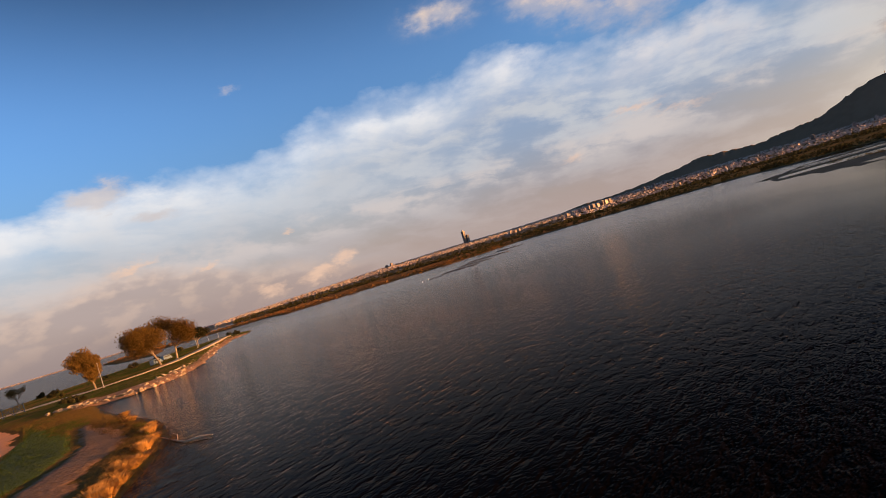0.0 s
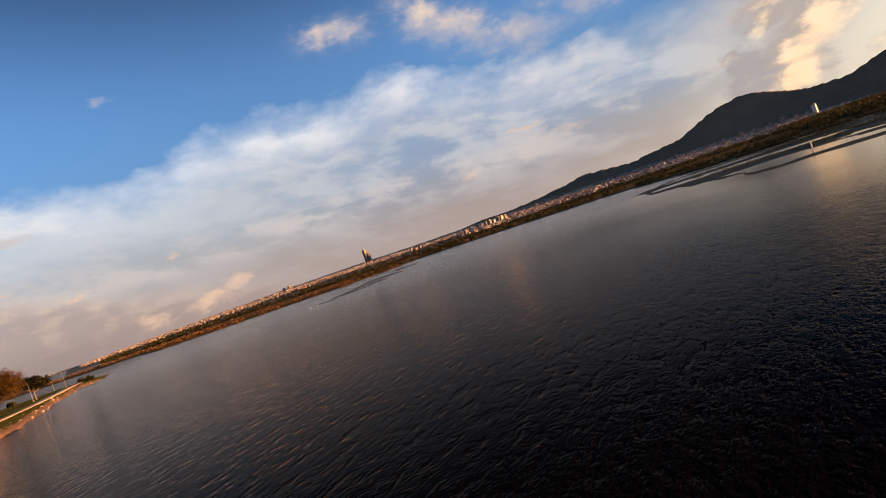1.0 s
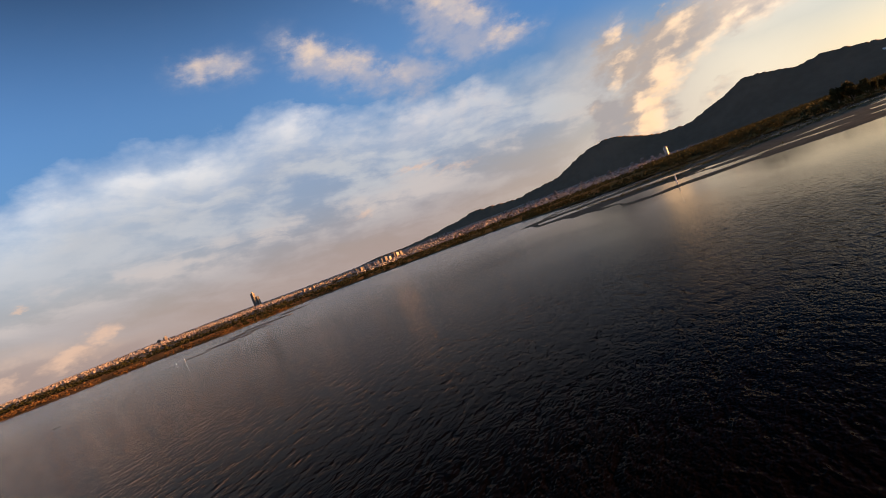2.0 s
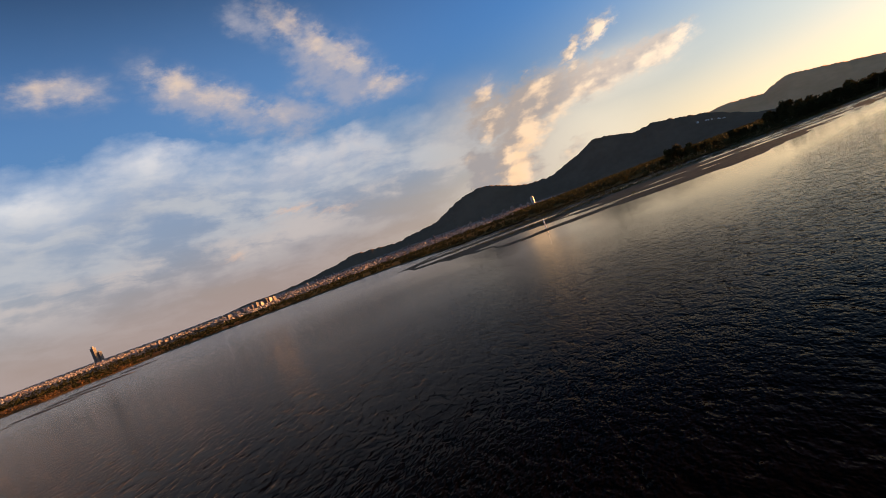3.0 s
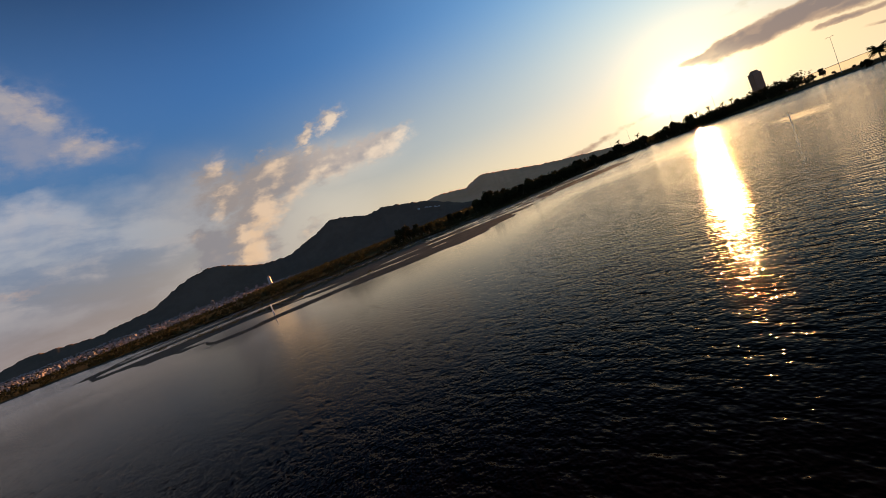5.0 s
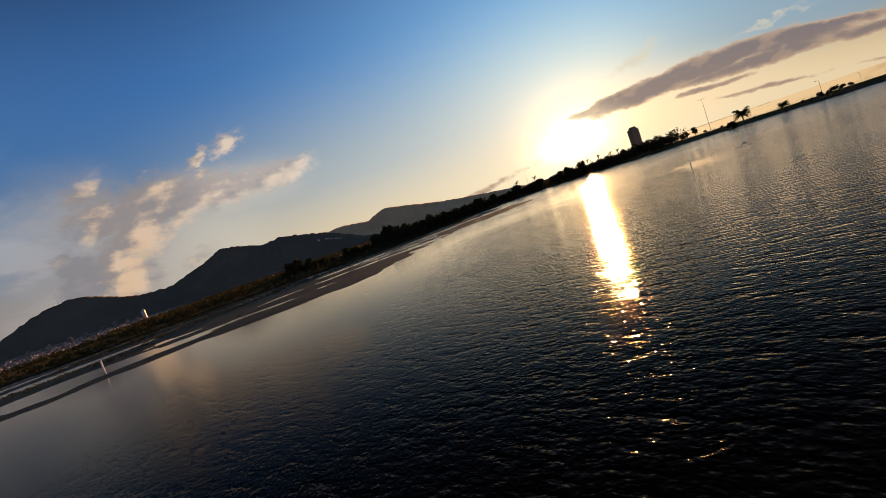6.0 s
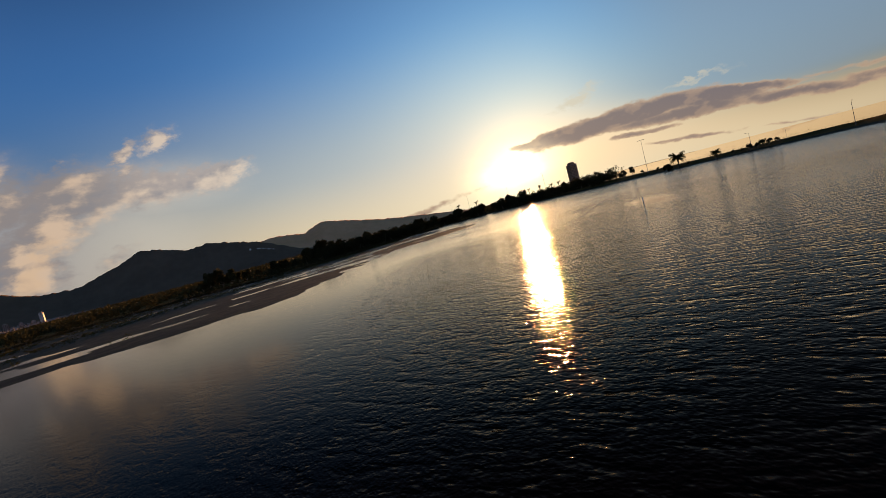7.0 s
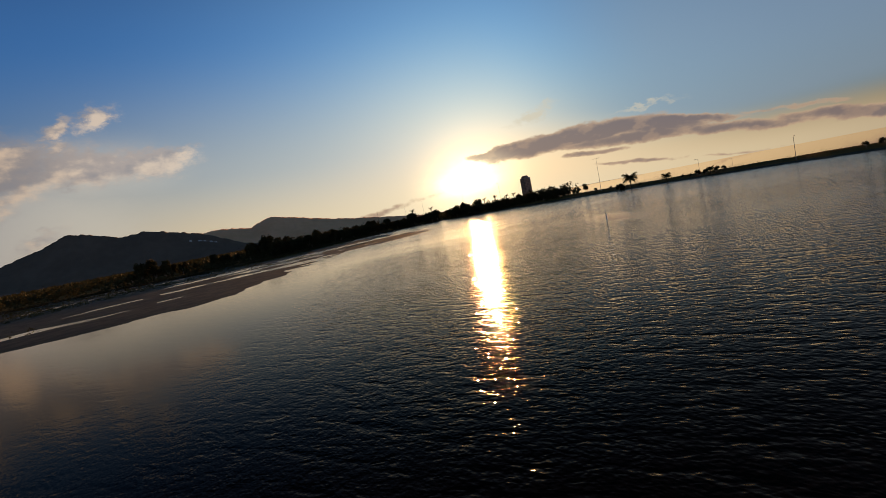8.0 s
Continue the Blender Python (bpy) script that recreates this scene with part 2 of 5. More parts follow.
# the bright air round the sun, drawn wide by thin cloud
for power, colour in [(300.0, (0.9, 0.62, 0.28)), (60.0, (0.22, 0.16, 0.07)), (7.0, (0.125, 0.205, 0.24))]:
    col = blend("ADD", W.math("POWER", facing, power), col, rgb(*colour))
# dark bars of cloud beside the sun
bar = banked(gentle, [(102.0, 5.35, 4.6, 0.75, 2, 1.2), (104.8, 5.3, 7.0, 1.3, 2, 1.3), (109.5, 5.3, 10, 1.6, 4, 1.35), (115.0, 5.3, 9, 1.8, -2, 1.3), (119.5, 4.7, 8, 1.5, -12, 1.2), (122, 4.6, 9, 0.9, -11, 1.15), (117, 4.0, 12, 1.0, -4, 1.0), (127, 2.6, 11, 1.0, -9, 1.1), (136, 1.6, 12, 1.0, -9, 1.1), (146, 0.3, 11, 1.0, -8, 1.1), (113.5, 3.2, 6, 0.5, -3, 0.7), (118, 1.2, 8, 0.4, -6, 0.6), (127, 0.2, 9, 0.4, -5, 0.55), (131, 3.4, 9, 0.5, -7, 0.6), (88, 1.2, 14, 0.7, 8, 0.5)])
bar_body = W.math("ADD", bar, W.math("MULTIPLY", W.math("ADD", W.math("MULTIPLY", lumps, 0.7), W.math("ADD", W.math("MULTIPLY", streaks, 1.0), fine)), W.ramp(bar, 0.0, 0.3)))
bar_col = W.mix(W.ramp(bar_body, 0.30, 1.0), rgb(0.74, 0.50, 0.32), rgb(0.27, 0.205, 0.20))
bar_col = W.mix(W.ramp(slope, 0.03, 0.14, 0.0, 0.6), bar_col, rgb(0.50, 0.34, 0.25))
col = W.mix(W.ramp(bar_body, 0.2, 0.58, 0.0, 0.9), col, bar_col)
wisp = banked(crumbly, [(107.2, 8.5, 3.6, 1.0, 10, 1.0), (109.0, 9.2, 2.4, 0.8, 20, 0.7), (119, 6.9, 6, 0.5, -3, 0.7)])
col = W.mix(W.ramp(W.math("MULTIPLY_ADD", fine, W.ramp(wisp, 0.0, 0.3), wisp), 0.05, 1.0, 0.0, 0.65), col, rgb(0.95, 0.82, 0.58))
for row, colour in [((SUN_AZ - 0.3, SUN_EL + 0.2, 8.5, 4.6, 4, 1.0), (1.1, 0.85, 0.48)), ((SUN_AZ - 0.6, SUN_EL - 0.2, 5.2, 2.8, 4, 1.0), (1.5, 1.35, 1.0))]:
    core = W.math("POWER", cloud(None, gentle, *row), 1.5)
    col = blend("ADD", core, col, rgb(*colour))
back = W.put("ShaderNodeBackground", {"Color": col, "Strength": 0.5})
W.put("ShaderNodeOutputWorld", {"Surface": back.outputs[0]})


# ---- materials ----
def material(name, rough=0.9, metal=0.0, spec=0.3):
    m = bpy.data.materials.new(name)
    m.use_nodes = True
    n = Nodes(m.node_tree)
    shader = n.put("ShaderNodeBsdfPrincipled", {"Roughness": rough, "Metallic": metal, "Specular IOR Level": spec})
    n.put("ShaderNodeOutputMaterial", {"Surface": shader.outputs[0]})
    return m, n, shader


def place_of(n):
    return n.put("ShaderNodeNewGeometry").outputs["Position"]


def grainy(name, a, b, scale, rough=0.9, metal=0.0, spec=0.3, bump=0.3, own=0.35, fine_scale=8.0, relief=0.1):
    """Two colours mixed by noise at two sizes, differing a little from piece to piece."""
    m, n, shader = material(name, rough, metal, spec)
    where = place_of(n)
    big, small = n.noise(where, scale, 4.0), n.noise(where, scale * fine_scale, 5.0)
    f = n.ramp(n.math("ADD", n.math("MULTIPLY", big, 0.6), n.math("MULTIPLY", small, 0.4)), 0.35, 0.65)
    c = n.mix(f, rgb(*a), rgb(*b))
    odd = n.put("ShaderNodeObjectInfo").outputs["Random"]
    c = n.put("ShaderNodeHueSaturation", {"Value": n.ramp(odd, 0, 1, 1 - own, 1 + own, False), "Color": c}).outputs[0]
    n.tree.links.new(c, shader.inputs["Base Color"])
    if bump:
        b_ = n.put("ShaderNodeBump", {"Strength": bump, "Distance": relief, "Height": small})
        n.tree.links.new(b_.outputs[0], shader.inputs["Normal"])
    return m


def leaves(name, a, b, own=0.3, thin_part=0.12):
    m, n, shader = material(name, 0.8, 0.0, 0.03)
    isle = n.put("ShaderNodeNewGeometry").outputs["Random Per Island"]
    c = n.mix(isle, rgb(*a), rgb(*b))
    odd = n.put("ShaderNodeObjectInfo").outputs["Random"]
    c = n.put("ShaderNodeHueSaturation", {"Value": n.ramp(odd, 0, 1, 1 - own, 1 + own, False), "Color": c}).outputs[0]
    n.tree.links.new(c, shader.inputs["Base Color"])
    thin = n.put("ShaderNodeBsdfTranslucent", {"Color": c})
    both = n.put("ShaderNodeMixShader", {0: thin_part, 1: shader.outputs[0], 2: thin.outputs[0]})
    out = [k for k in n.tree.nodes if k.type == "OUTPUT_MATERIAL"][0]
    n.tree.links.new(both.outputs[0], out.inputs[0])
    return m


M_LEAF = leaves("olive_leaves", (0.080, 0.050, 0.013), (0.14, 0.080, 0.021), 0.25, 0.2)
M_LEAF_FAR = leaves("dark_leaves", (0.030, 0.031, 0.013), (0.054, 0.046, 0.019), 0.3, 0.15)
M_DRY = leaves("dry_grass", (0.36, 0.18, 0.05), (0.52, 0.29, 0.10))
M_PALM = leaves("palm_leaves", (0.04, 0.05, 0.015), (0.08, 0.085, 0.03))
M_BARK = grainy("pale_bark", (0.30, 0.24, 0.18), (0.14, 0.10, 0.07), 2.0)
M_PALM_BARK = grainy("palm_bark", (0.10, 0.07, 0.05), (0.06, 0.045, 0.03), 2.0)
M_ROCK = grainy("pale_rock", (0.48, 0.37, 0.27), (0.28, 0.21, 0.145), 0.8, bump=0.6)
M_WALL = grainy("house_plaster", (0.34, 0.27, 0.24), (0.26, 0.21, 0.19), 0.05, own=0.4)
M_ROOF = grainy("roof_tiles", (0.30, 0.13, 0.08), (0.22, 0.12, 0.09), 0.2, own=0.3)
M_WHITE = grainy("white_paint", (0.75, 0.74, 0.72), (0.62, 0.62, 0.62), 0.2, 0.5, own=0.1)
M_CONCRETE = grainy("concrete", (0.36, 0.33, 0.30), (0.25, 0.23, 0.22), 0.1, own=0.2)
M_METAL = grainy("galvanised_steel", (0.24, 0.24, 0.24), (0.17, 0.17, 0.18), 1.0, 0.6, 0.5, own=0.1, bump=0.0)
M_ASPHALT = grainy("path_asphalt", (0.56, 0.43, 0.31), (0.46, 0.35, 0.25), 0.3, bump=0.6, relief=0.25)
M_DIRT = grainy("bare_earth", (0.21, 0.108, 0.048), (0.14, 0.074, 0.034), 0.2, bump=0.8, relief=0.3)
M_SAND = grainy("pink_sand", (0.78, 0.34, 0.15), (0.66, 0.28, 0.12), 0.3, bump=0.9, relief=0.4)
M_WOOD = grainy("grey_driftwood", (0.72, 0.56, 0.40), (0.5, 0.38, 0.27), 2.0)
M_BLUE = grainy("blue_paint", (0.02, 0.04, 0.10), (0.015, 0.03, 0.07), 1.0, 0.85, spec=0.05, own=0.1)
M_GLASS = grainy("window_glass", (0.03, 0.035, 0.04), (0.05, 0.055, 0.06), 0.3, 0.35, 0.0, 0.3, bump=0.0)
M_FOREST = grainy("forest_slope", (0.145, 0.110, 0.080), (0.18, 0.136, 0.098), 0.004, spec=0.0, bump=0.1, fine_scale=6.0)
# pale warm air haze over the far ridge is put into its base colour
M_HAZE_HILL = grainy("hazed_hill_tint", (0.62, 0.36, 0.19), (0.70, 0.42, 0.23), 0.003, spec=0.0, bump=0.05, fine_scale=5.0)

M_GROUND, n, shader = material("ground_soil", 0.95, 0.0, 0.0)
where = place_of(n)
spot = n.put("ShaderNodeSeparateXYZ", {0: where}).outputs
h_ = n.math("SUBTRACT", spot[2], n.ramp(spot[0], 40.0, 100.0, 0.0, 0.4))
patches, tufts, grit = n.noise(where, 0.035, 5.0), n.noise(where, 0.35, 5.0), n.noise(where, 3.0, 3.0)
grass = n.mix(n.ramp(patches, 0.47, 0.66), rgb(0.095, 0.105, 0.02), rgb(0.26, 0.145, 0.05))
grass = n.mix(n.ramp(tufts, 0.45, 0.7, 0.0, 0.7), grass, rgb(0.20, 0.135, 0.055))
grass = n.mix(n.math("MULTIPLY", n.ramp(spot[1], 135.0, 105.0, 0.0, 0.85), n.ramp(spot[0], 40.0, 0.0)), grass, n.mix(tufts, rgb(0.24, 0.125, 0.045), rgb(0.12, 0.075, 0.03)))
# the wet plain across the water carries olive marsh, darkened as painted backlit shade
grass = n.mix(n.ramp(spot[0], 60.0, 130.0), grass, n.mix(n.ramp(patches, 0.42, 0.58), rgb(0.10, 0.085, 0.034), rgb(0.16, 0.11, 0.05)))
# dry reeds along the northern bank
grass = n.mix(n.math("MULTIPLY", n.ramp(spot[1], 330.0, 420.0), n.ramp(spot[0], 260.0, 120.0)), grass, n.mix(n.ramp(patches, 0.42, 0.6), rgb(0.26, 0.135, 0.055), rgb(0.15, 0.09, 0.04)))
mud = n.mix(n.ramp(tufts, 0.4, 0.6), rgb(0.016, 0.018, 0.012), rgb(0.040, 0.043, 0.023))
mud = n.mix(n.math("MULTIPLY", n.ramp(spot[0], 110.0, 50.0), n.ramp(spot[1], 130.0, 190.0)), mud, n.mix(tufts, rgb(0.14, 0.10, 0.07), rgb(0.10, 0.075, 0.05)))
wet = n.ramp(n.math("ADD", h_, n.math("MULTIPLY", tufts, 0.15)), 0.42, 0.16)
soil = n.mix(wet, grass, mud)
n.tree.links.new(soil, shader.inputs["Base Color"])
n.tree.links.new(n.ramp(wet, 0.0, 1.0, 0.0, 0.03), shader.inputs["Specular IOR Level"])
n.tree.links.new(n.ramp(wet, 0.0, 1.0, 0.95, 0.62), shader.inputs["Roughness"])
bump = n.put("ShaderNodeBump", {"Strength": n.ramp(wet, 0.0, 1.0, 1.0, 0.1), "Distance": 0.8, "Height": n.math("ADD", tufts, n.math("MULTIPLY", grit, 0.35))})
n.tree.links.new(bump.outputs[0], shader.inputs["Normal"])

M_WATER = bpy.data.materials.new("lagoon_water")
M_WATER.use_nodes = True
n = Nodes(M_WATER.node_tree)
depth = n.put("ShaderNodeBsdfDiffuse", {"Color": rgb(0.0042, 0.0028, 0.0022)})
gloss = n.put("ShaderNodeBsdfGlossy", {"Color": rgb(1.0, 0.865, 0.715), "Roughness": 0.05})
fresnel = n.put("ShaderNodeFresnel", {"IOR": 1.15})
# reflection strength painted in by bearing: dim to the north and west, bright eastward
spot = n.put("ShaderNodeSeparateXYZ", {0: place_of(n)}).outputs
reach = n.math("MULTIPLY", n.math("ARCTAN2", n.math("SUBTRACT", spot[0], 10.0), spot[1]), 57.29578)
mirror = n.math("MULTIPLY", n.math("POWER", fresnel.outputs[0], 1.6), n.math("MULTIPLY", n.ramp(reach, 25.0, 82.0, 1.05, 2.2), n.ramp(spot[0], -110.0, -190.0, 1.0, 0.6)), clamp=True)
# reflection colour painted by bearing too: neutral in the north, warm in the east
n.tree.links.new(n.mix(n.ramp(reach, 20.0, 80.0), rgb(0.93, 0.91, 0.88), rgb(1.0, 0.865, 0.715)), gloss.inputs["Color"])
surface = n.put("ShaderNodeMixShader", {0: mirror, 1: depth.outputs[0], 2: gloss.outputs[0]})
n.put("ShaderNodeOutputMaterial", {"Surface": surface.outputs[0]})
where = place_of(n)
gust = n.noise(where, 0.02, 3.0)
# sheltered water in front of the flats lies smoother
calm_at = n.put("ShaderNodeMapping", {"Vector": where, "Location": (150, 108, 0), "Rotation": (0, 0, radians(-25)), "Scale": (72, 106, 1)}, vector_type="TEXTURE").outputs[0]
calm = n.ramp(n.math("ADD", n.put("ShaderNodeVectorMath", {0: calm_at}, operation="LENGTH").outputs["Value"], n.math("MULTIPLY", gust, 0.6)), 1.0, 1.75, 0.07, 1.0)
# past its southern end the wind has its way again
here = n.put("ShaderNodeSeparateXYZ", {0: where}).outputs
calm = n.math("MAXIMUM", calm, n.math("MULTIPLY", n.ramp(here[1], 56.0, 34.0), n.ramp(here[0], 190.0, 150.0)))
# one smooth patch off the dike
patch_at = n.put("ShaderNodeMapping", {"Vector": where, "Location": (154, -4, 0), "Rotation": (0, 0, radians(-14)), "Scale": (20, 7, 1)}, vector_type="TEXTURE").outputs[0]
patch_far = n.put("ShaderNodeVectorMath", {0: patch_at}, operation="LENGTH").outputs["Value"]
calm = n.math("MULTIPLY", calm, n.ramp(n.math("ADD", patch_far, n.math("MULTIPLY", n.noise(where, 0.12, 4.0), 0.9)), 0.7, 1.4, 0.06, 1.0))
# far off the ripples run together
far_off = n.put("ShaderNodeVectorMath", {0: where}, operation="LENGTH").outputs["Value"]
calm = n.math("MULTIPLY", calm, n.ramp(far_off, 90.0, 500.0, 1.0, 0.85))
south = n.ramp(n.put("ShaderNodeSeparateXYZ", {0: where}).outputs[1], -110.0, -190.0)
calm = n.math("MULTIPLY", calm, n.math("MULTIPLY_ADD", south, -0.96, 1.0))
# lee of the stony shore
lee_at = n.put("ShaderNodeMapping", {"Vector": where, "Location": (-62, 150, 0), "Rotation": (0, 0, radians(18)), "Scale": (26, 75, 1)}, vector_type="TEXTURE").outputs[0]
lee = n.put("ShaderNodeVectorMath", {0: lee_at}, operation="LENGTH").outputs["Value"]
calm = n.math("MULTIPLY", calm, n.ramp(n.math("ADD", lee, n.math("MULTIPLY", gust, 0.5)), 0.7, 1.5, 0.8, 1.0))
# long slicks where the wind does not reach
slick_at = n.put("ShaderNodeMapping", {"Vector": where, "Rotation": (0, 0, radians(8)), "Scale": (1.0, 0.22, 1.0)}).outputs[0]
slick = n.math("MULTIPLY", n.ramp(n.noise(slick_at, 0.045, 4.0, 0.6), 0.54, 0.62), n.ramp(n.put("ShaderNodeSeparateXYZ", {0: where}).outputs[1], -75.0, -15.0))
slick = n.math("MULTIPLY", slick, n.math("MULTIPLY", n.ramp(far_off, 110.0, 190.0, 0.0, 0.6), n.ramp(n.put("ShaderNodeSeparateXYZ", {0: where}).outputs[0], 90.0, 170.0)))
calm = n.math("MULTIPLY", calm, n.math("SUBTRACT", 1.0, slick))
# wind waves: crests lie along a bearing of 40 degrees, crossed by two lesser trains
TRAINS = [(40.0, 1.35, 0.36, 2.0, 0.125, 0.4), (18.0, 2.6, 0.5, 2.0, 0.062, 0.25), (64.0, 5.6, 0.6, 1.0, 0.031, 0.0)]
trains = n.math("MULTIPLY", n.ramp(reach, 0.0, 45.0, 1.15, 1.0), n.ramp(gust, 0.3, 0.7, 0.8, 1.15))
trains = n.math("MULTIPLY", trains, n.ramp(n.noise(where, 0.9, 3.0), 0.35, 0.75, 0.85, 1.6))


def sea_height(at):
    """The height of the ripples at a place, in metres."""
    total = None
    for crest_az, scale, stretch, detail, tall, sharp in TRAINS:
        v = n.put("ShaderNodeVectorRotate", {"Vector": at, "Angle": radians(crest_az)}, rotation_type="Z_AXIS").outputs[0]
        v = n.put("ShaderNodeVectorMath", {0: v, 1: (1.0, stretch, 1.0)}, operation="MULTIPLY").outputs[0]
        w = n.put("ShaderNodeTexNoise", {"Vector": v, "Scale": scale, "Detail": detail, "Roughness": 0.5, "Distortion": 0.08}).outputs[0]
        if sharp:
            ridge = n.math("SUBTRACT", 1.0, n.math("ABSOLUTE", n.math("MULTIPLY_ADD", w, 3.0, -1.5)))
            w = n.math("ADD", n.math("MULTIPLY", w, 1.0 - sharp), n.math("MULTIPLY", ridge, sharp * 0.5))
        w = n.math("MULTIPLY", w, tall)
        total = w if total is None else n.math("ADD", total, w)
    return total


STEP = 0.04
flat_at = n.put("ShaderNodeVectorMath", {0: where, 1: (1.0, 1.0, 0.0)}, operation="MULTIPLY").outputs[0]
still = sea_height(flat_at)
lean = []
for way in ((STEP, 0.0, 0.0), (0.0, STEP, 0.0)):
    shifted = n.put("ShaderNodeVectorMath", {0: flat_at, 1: way}, operation="ADD").outputs[0]
    rise = n.math("DIVIDE", n.math("SUBTRACT", still, sea_height(shifted)), STEP)
    lean.append(n.math("MULTIPLY", n.math("MULTIPLY", rise, calm), trains))
tilt = n.put("ShaderNodeCombineXYZ", {0: lean[0], 1: lean[1], 2: 1.0}).outputs[0]
facet = n.put("ShaderNodeVectorMath", {0: tilt}, operation="NORMALIZE").outputs[0]
# past the dike a near-full reflection is forced by place, matching the low sky
open_sea = n.math("MULTIPLY", n.ramp(far_off, 330.0, 800.0, 0.0, 0.95), south)
n.tree.links.new(n.math("MAXIMUM", mirror, open_sea), surface.inputs[0])
for node in (gloss, fresnel, depth):
    n.tree.links.new(facet, node.inputs["Normal"])
n.tree.links.new(n.math("MULTIPLY", n.ramp(far_off, 40.0, 250.0, 0.03, 0.15), n.math("MULTIPLY_ADD", south, -0.85, 1.0)), gloss.inputs["Roughness"])


# ---- mesh helpers ----
def lattice_noise(x, y, seed=0):
    """Smooth noise from 0 to 1 over arrays of places one unit apart."""
    xi, yi = np.floor(x), np.floor(y)
    fx, fy = x - xi, y - yi
    fx, fy = fx * fx * (3 - 2 * fx), fy * fy * (3 - 2 * fy)

    def corner(i, j):
        v = np.sin((xi + i) * 127.1 + (yi + j) * 311.7 + seed * 74.7) * 43758.5453
        return v - np.floor(v)

    return (corner(0, 0) * (1 - fx) + corner(1, 0) * fx) * (1 - fy) + (corner(0, 1) * (1 - fx) + corner(1, 1) * fx) * fy


def rough_noise(x, y, octaves=4, seed=0):
    total, size, weight = 0.0, 1.0, 0.5
    for k in range(octaves):
        total = total + weight * lattice_noise(x * size, y * size, seed + k)
        size, weight = size * 2.03, weight * 0.5
    return total


def mesh_object(name, verts, faces, mat, parent=None, label="", smooth=False):
    me = bpy.data.meshes.new(name)
    me.from_pydata([tuple(v) for v in verts], [], [tuple(f) for f in faces])
    me.materials.append(mat)
    if smooth:
        me.polygons.foreach_set("use_smooth", [True] * len(me.polygons))
    ob = new(name, me)
    if parent is not None:
        ob.parent = parent
    if label:
        tagged(ob, label)
    return ob


def part(name, bm, mat, parent, label=""):
    me = bpy.data.meshes.new(name)
    bm.to_mesh(me)
    bm.free()
    me.materials.append(mat)
    ob = new(name, me)
    ob.parent = parent
    return tagged(ob, label)


def box(bm, x0, x1, y0, y1, z0, z1):
    v = [bm.verts.new(p) for p in ((x0, y0, z0), (x1, y0, z0), (x1, y1, z0), (x0, y1, z0), (x0, y0, z1), (x1, y0, z1), (x1, y1, z1), (x0, y1, z1))]
    for f in ((3, 2, 1, 0), (4, 5, 6, 7), (0, 1, 5, 4), (1, 2, 6, 5), (2, 3, 7, 6), (3, 0, 4, 7)):
        bm.faces.new([v[i] for i in f])
    return v


def tube(bm, points, radii, sides=6):
    """A tapering tube along points."""
    rings = []
    points = [Vector(p) for p in points]
    for i, p in enumerate(points):
        d = (points[min(i + 1, len(points) - 1)] - points[max(i - 1, 0)]).normalized()
        u = d.orthogonal().normalized()
        w = d.cross(u)
        rings.append([bm.verts.new(p + (u * math.cos(a) + w * math.sin(a)) * radii[i]) for a in (2 * math.pi * k / sides for k in range(sides))])
    for a, b in zip(rings, rings[1:]):
        for k in range(sides):
            bm.faces.new((a[k], a[(k + 1) % sides], b[(k + 1) % sides], b[k]))
    bm.faces.new(rings[0][::-1])
    bm.faces.new(rings[-1])


def inside_distance(x, y, poly):
    """Distance to the outline of poly, positive inside it."""
    d = np.full(x.shape, 1e9)
    inside = np.zeros(x.shape, bool)
    for (ax, ay), (bx, by) in zip(poly, poly[1:] + poly[:1]):
        ex, ey = bx - ax, by - ay
        t = np.clip(((x - ax) * ex + (y - ay) * ey) / (ex * ex + ey * ey), 0, 1)
        d = np.minimum(d, np.hypot(x - ax - t * ex, y - ay - t * ey))
        if by != ay:
            inside ^= ((ay > y) != (by > y)) & (x < (bx - ax) * (y - ay) / (by - ay) + ax)
    return np.where(inside, d, -d)


# ---- the land ----
PENINSULA = [(-118, 287), (-112, 248), (-99, 206), (-84, 168), (-75, 140), (-72, 122), (-76, 110), (-83, 110), (-77, 103), (-70, 94), (-47, 69), (-38, 59), (-31, 49), (-28, 39), (-26, 33), (-24, 18), (-30, -60), (-60, -200), (-330, -200), (-300, 60), (-215, 150), (-205, 225), (-190, 262), (-172, 296), (-150, 318), (-135, 308)]
BASIN = [(-40, -170), (100, -150), (160, -122), (205, -118), (245, -114), (285, -105), (325, -90), (370, -70), (430, -45), (475, 0), (470, 40), (402, 78), (345, 100), (305, 120), (312, 150), (310, 180), (285, 225), (240, 262), (230, 310), (235, 390), (190, 440), (129, 490), (73, 510), (3, 430), (-49, 440), (-98, 428), (-150, 430), (-190, 500), (-340, 545), (-470, 640), (-480, 690), (-360, 690), (-300, 760), (-500, 1500), (-1500, 3600), (-3800, 3800), (-4800, 2500), (-4800, -300), (-400, -300)]
FLATS = [(136, 215), (131, 194), (122, 158), (108, 122), (120, 106), (128, 92), (134, 79), (150, 69), (195, 66), (235, 52), (262, 32), (300, 22), (420, 60), (402, 90), (320, 140), (312, 190), (285, 235), (240, 265), (190, 262)]


SEA = [(-60, -240), (100, -200), (160, -160), (205, -146), (250, -140), (292, -132), (335, -116), (392, -98), (470, -108), (1000, -250), (4200, -1200), (4800, -4800), (-900, -4800), (-900, -330)]
SPIT = [(-232, 372), (-335, 478), (-520, 710), (-560, 820), (-490, 820), (-370, 610), (-262, 440)]
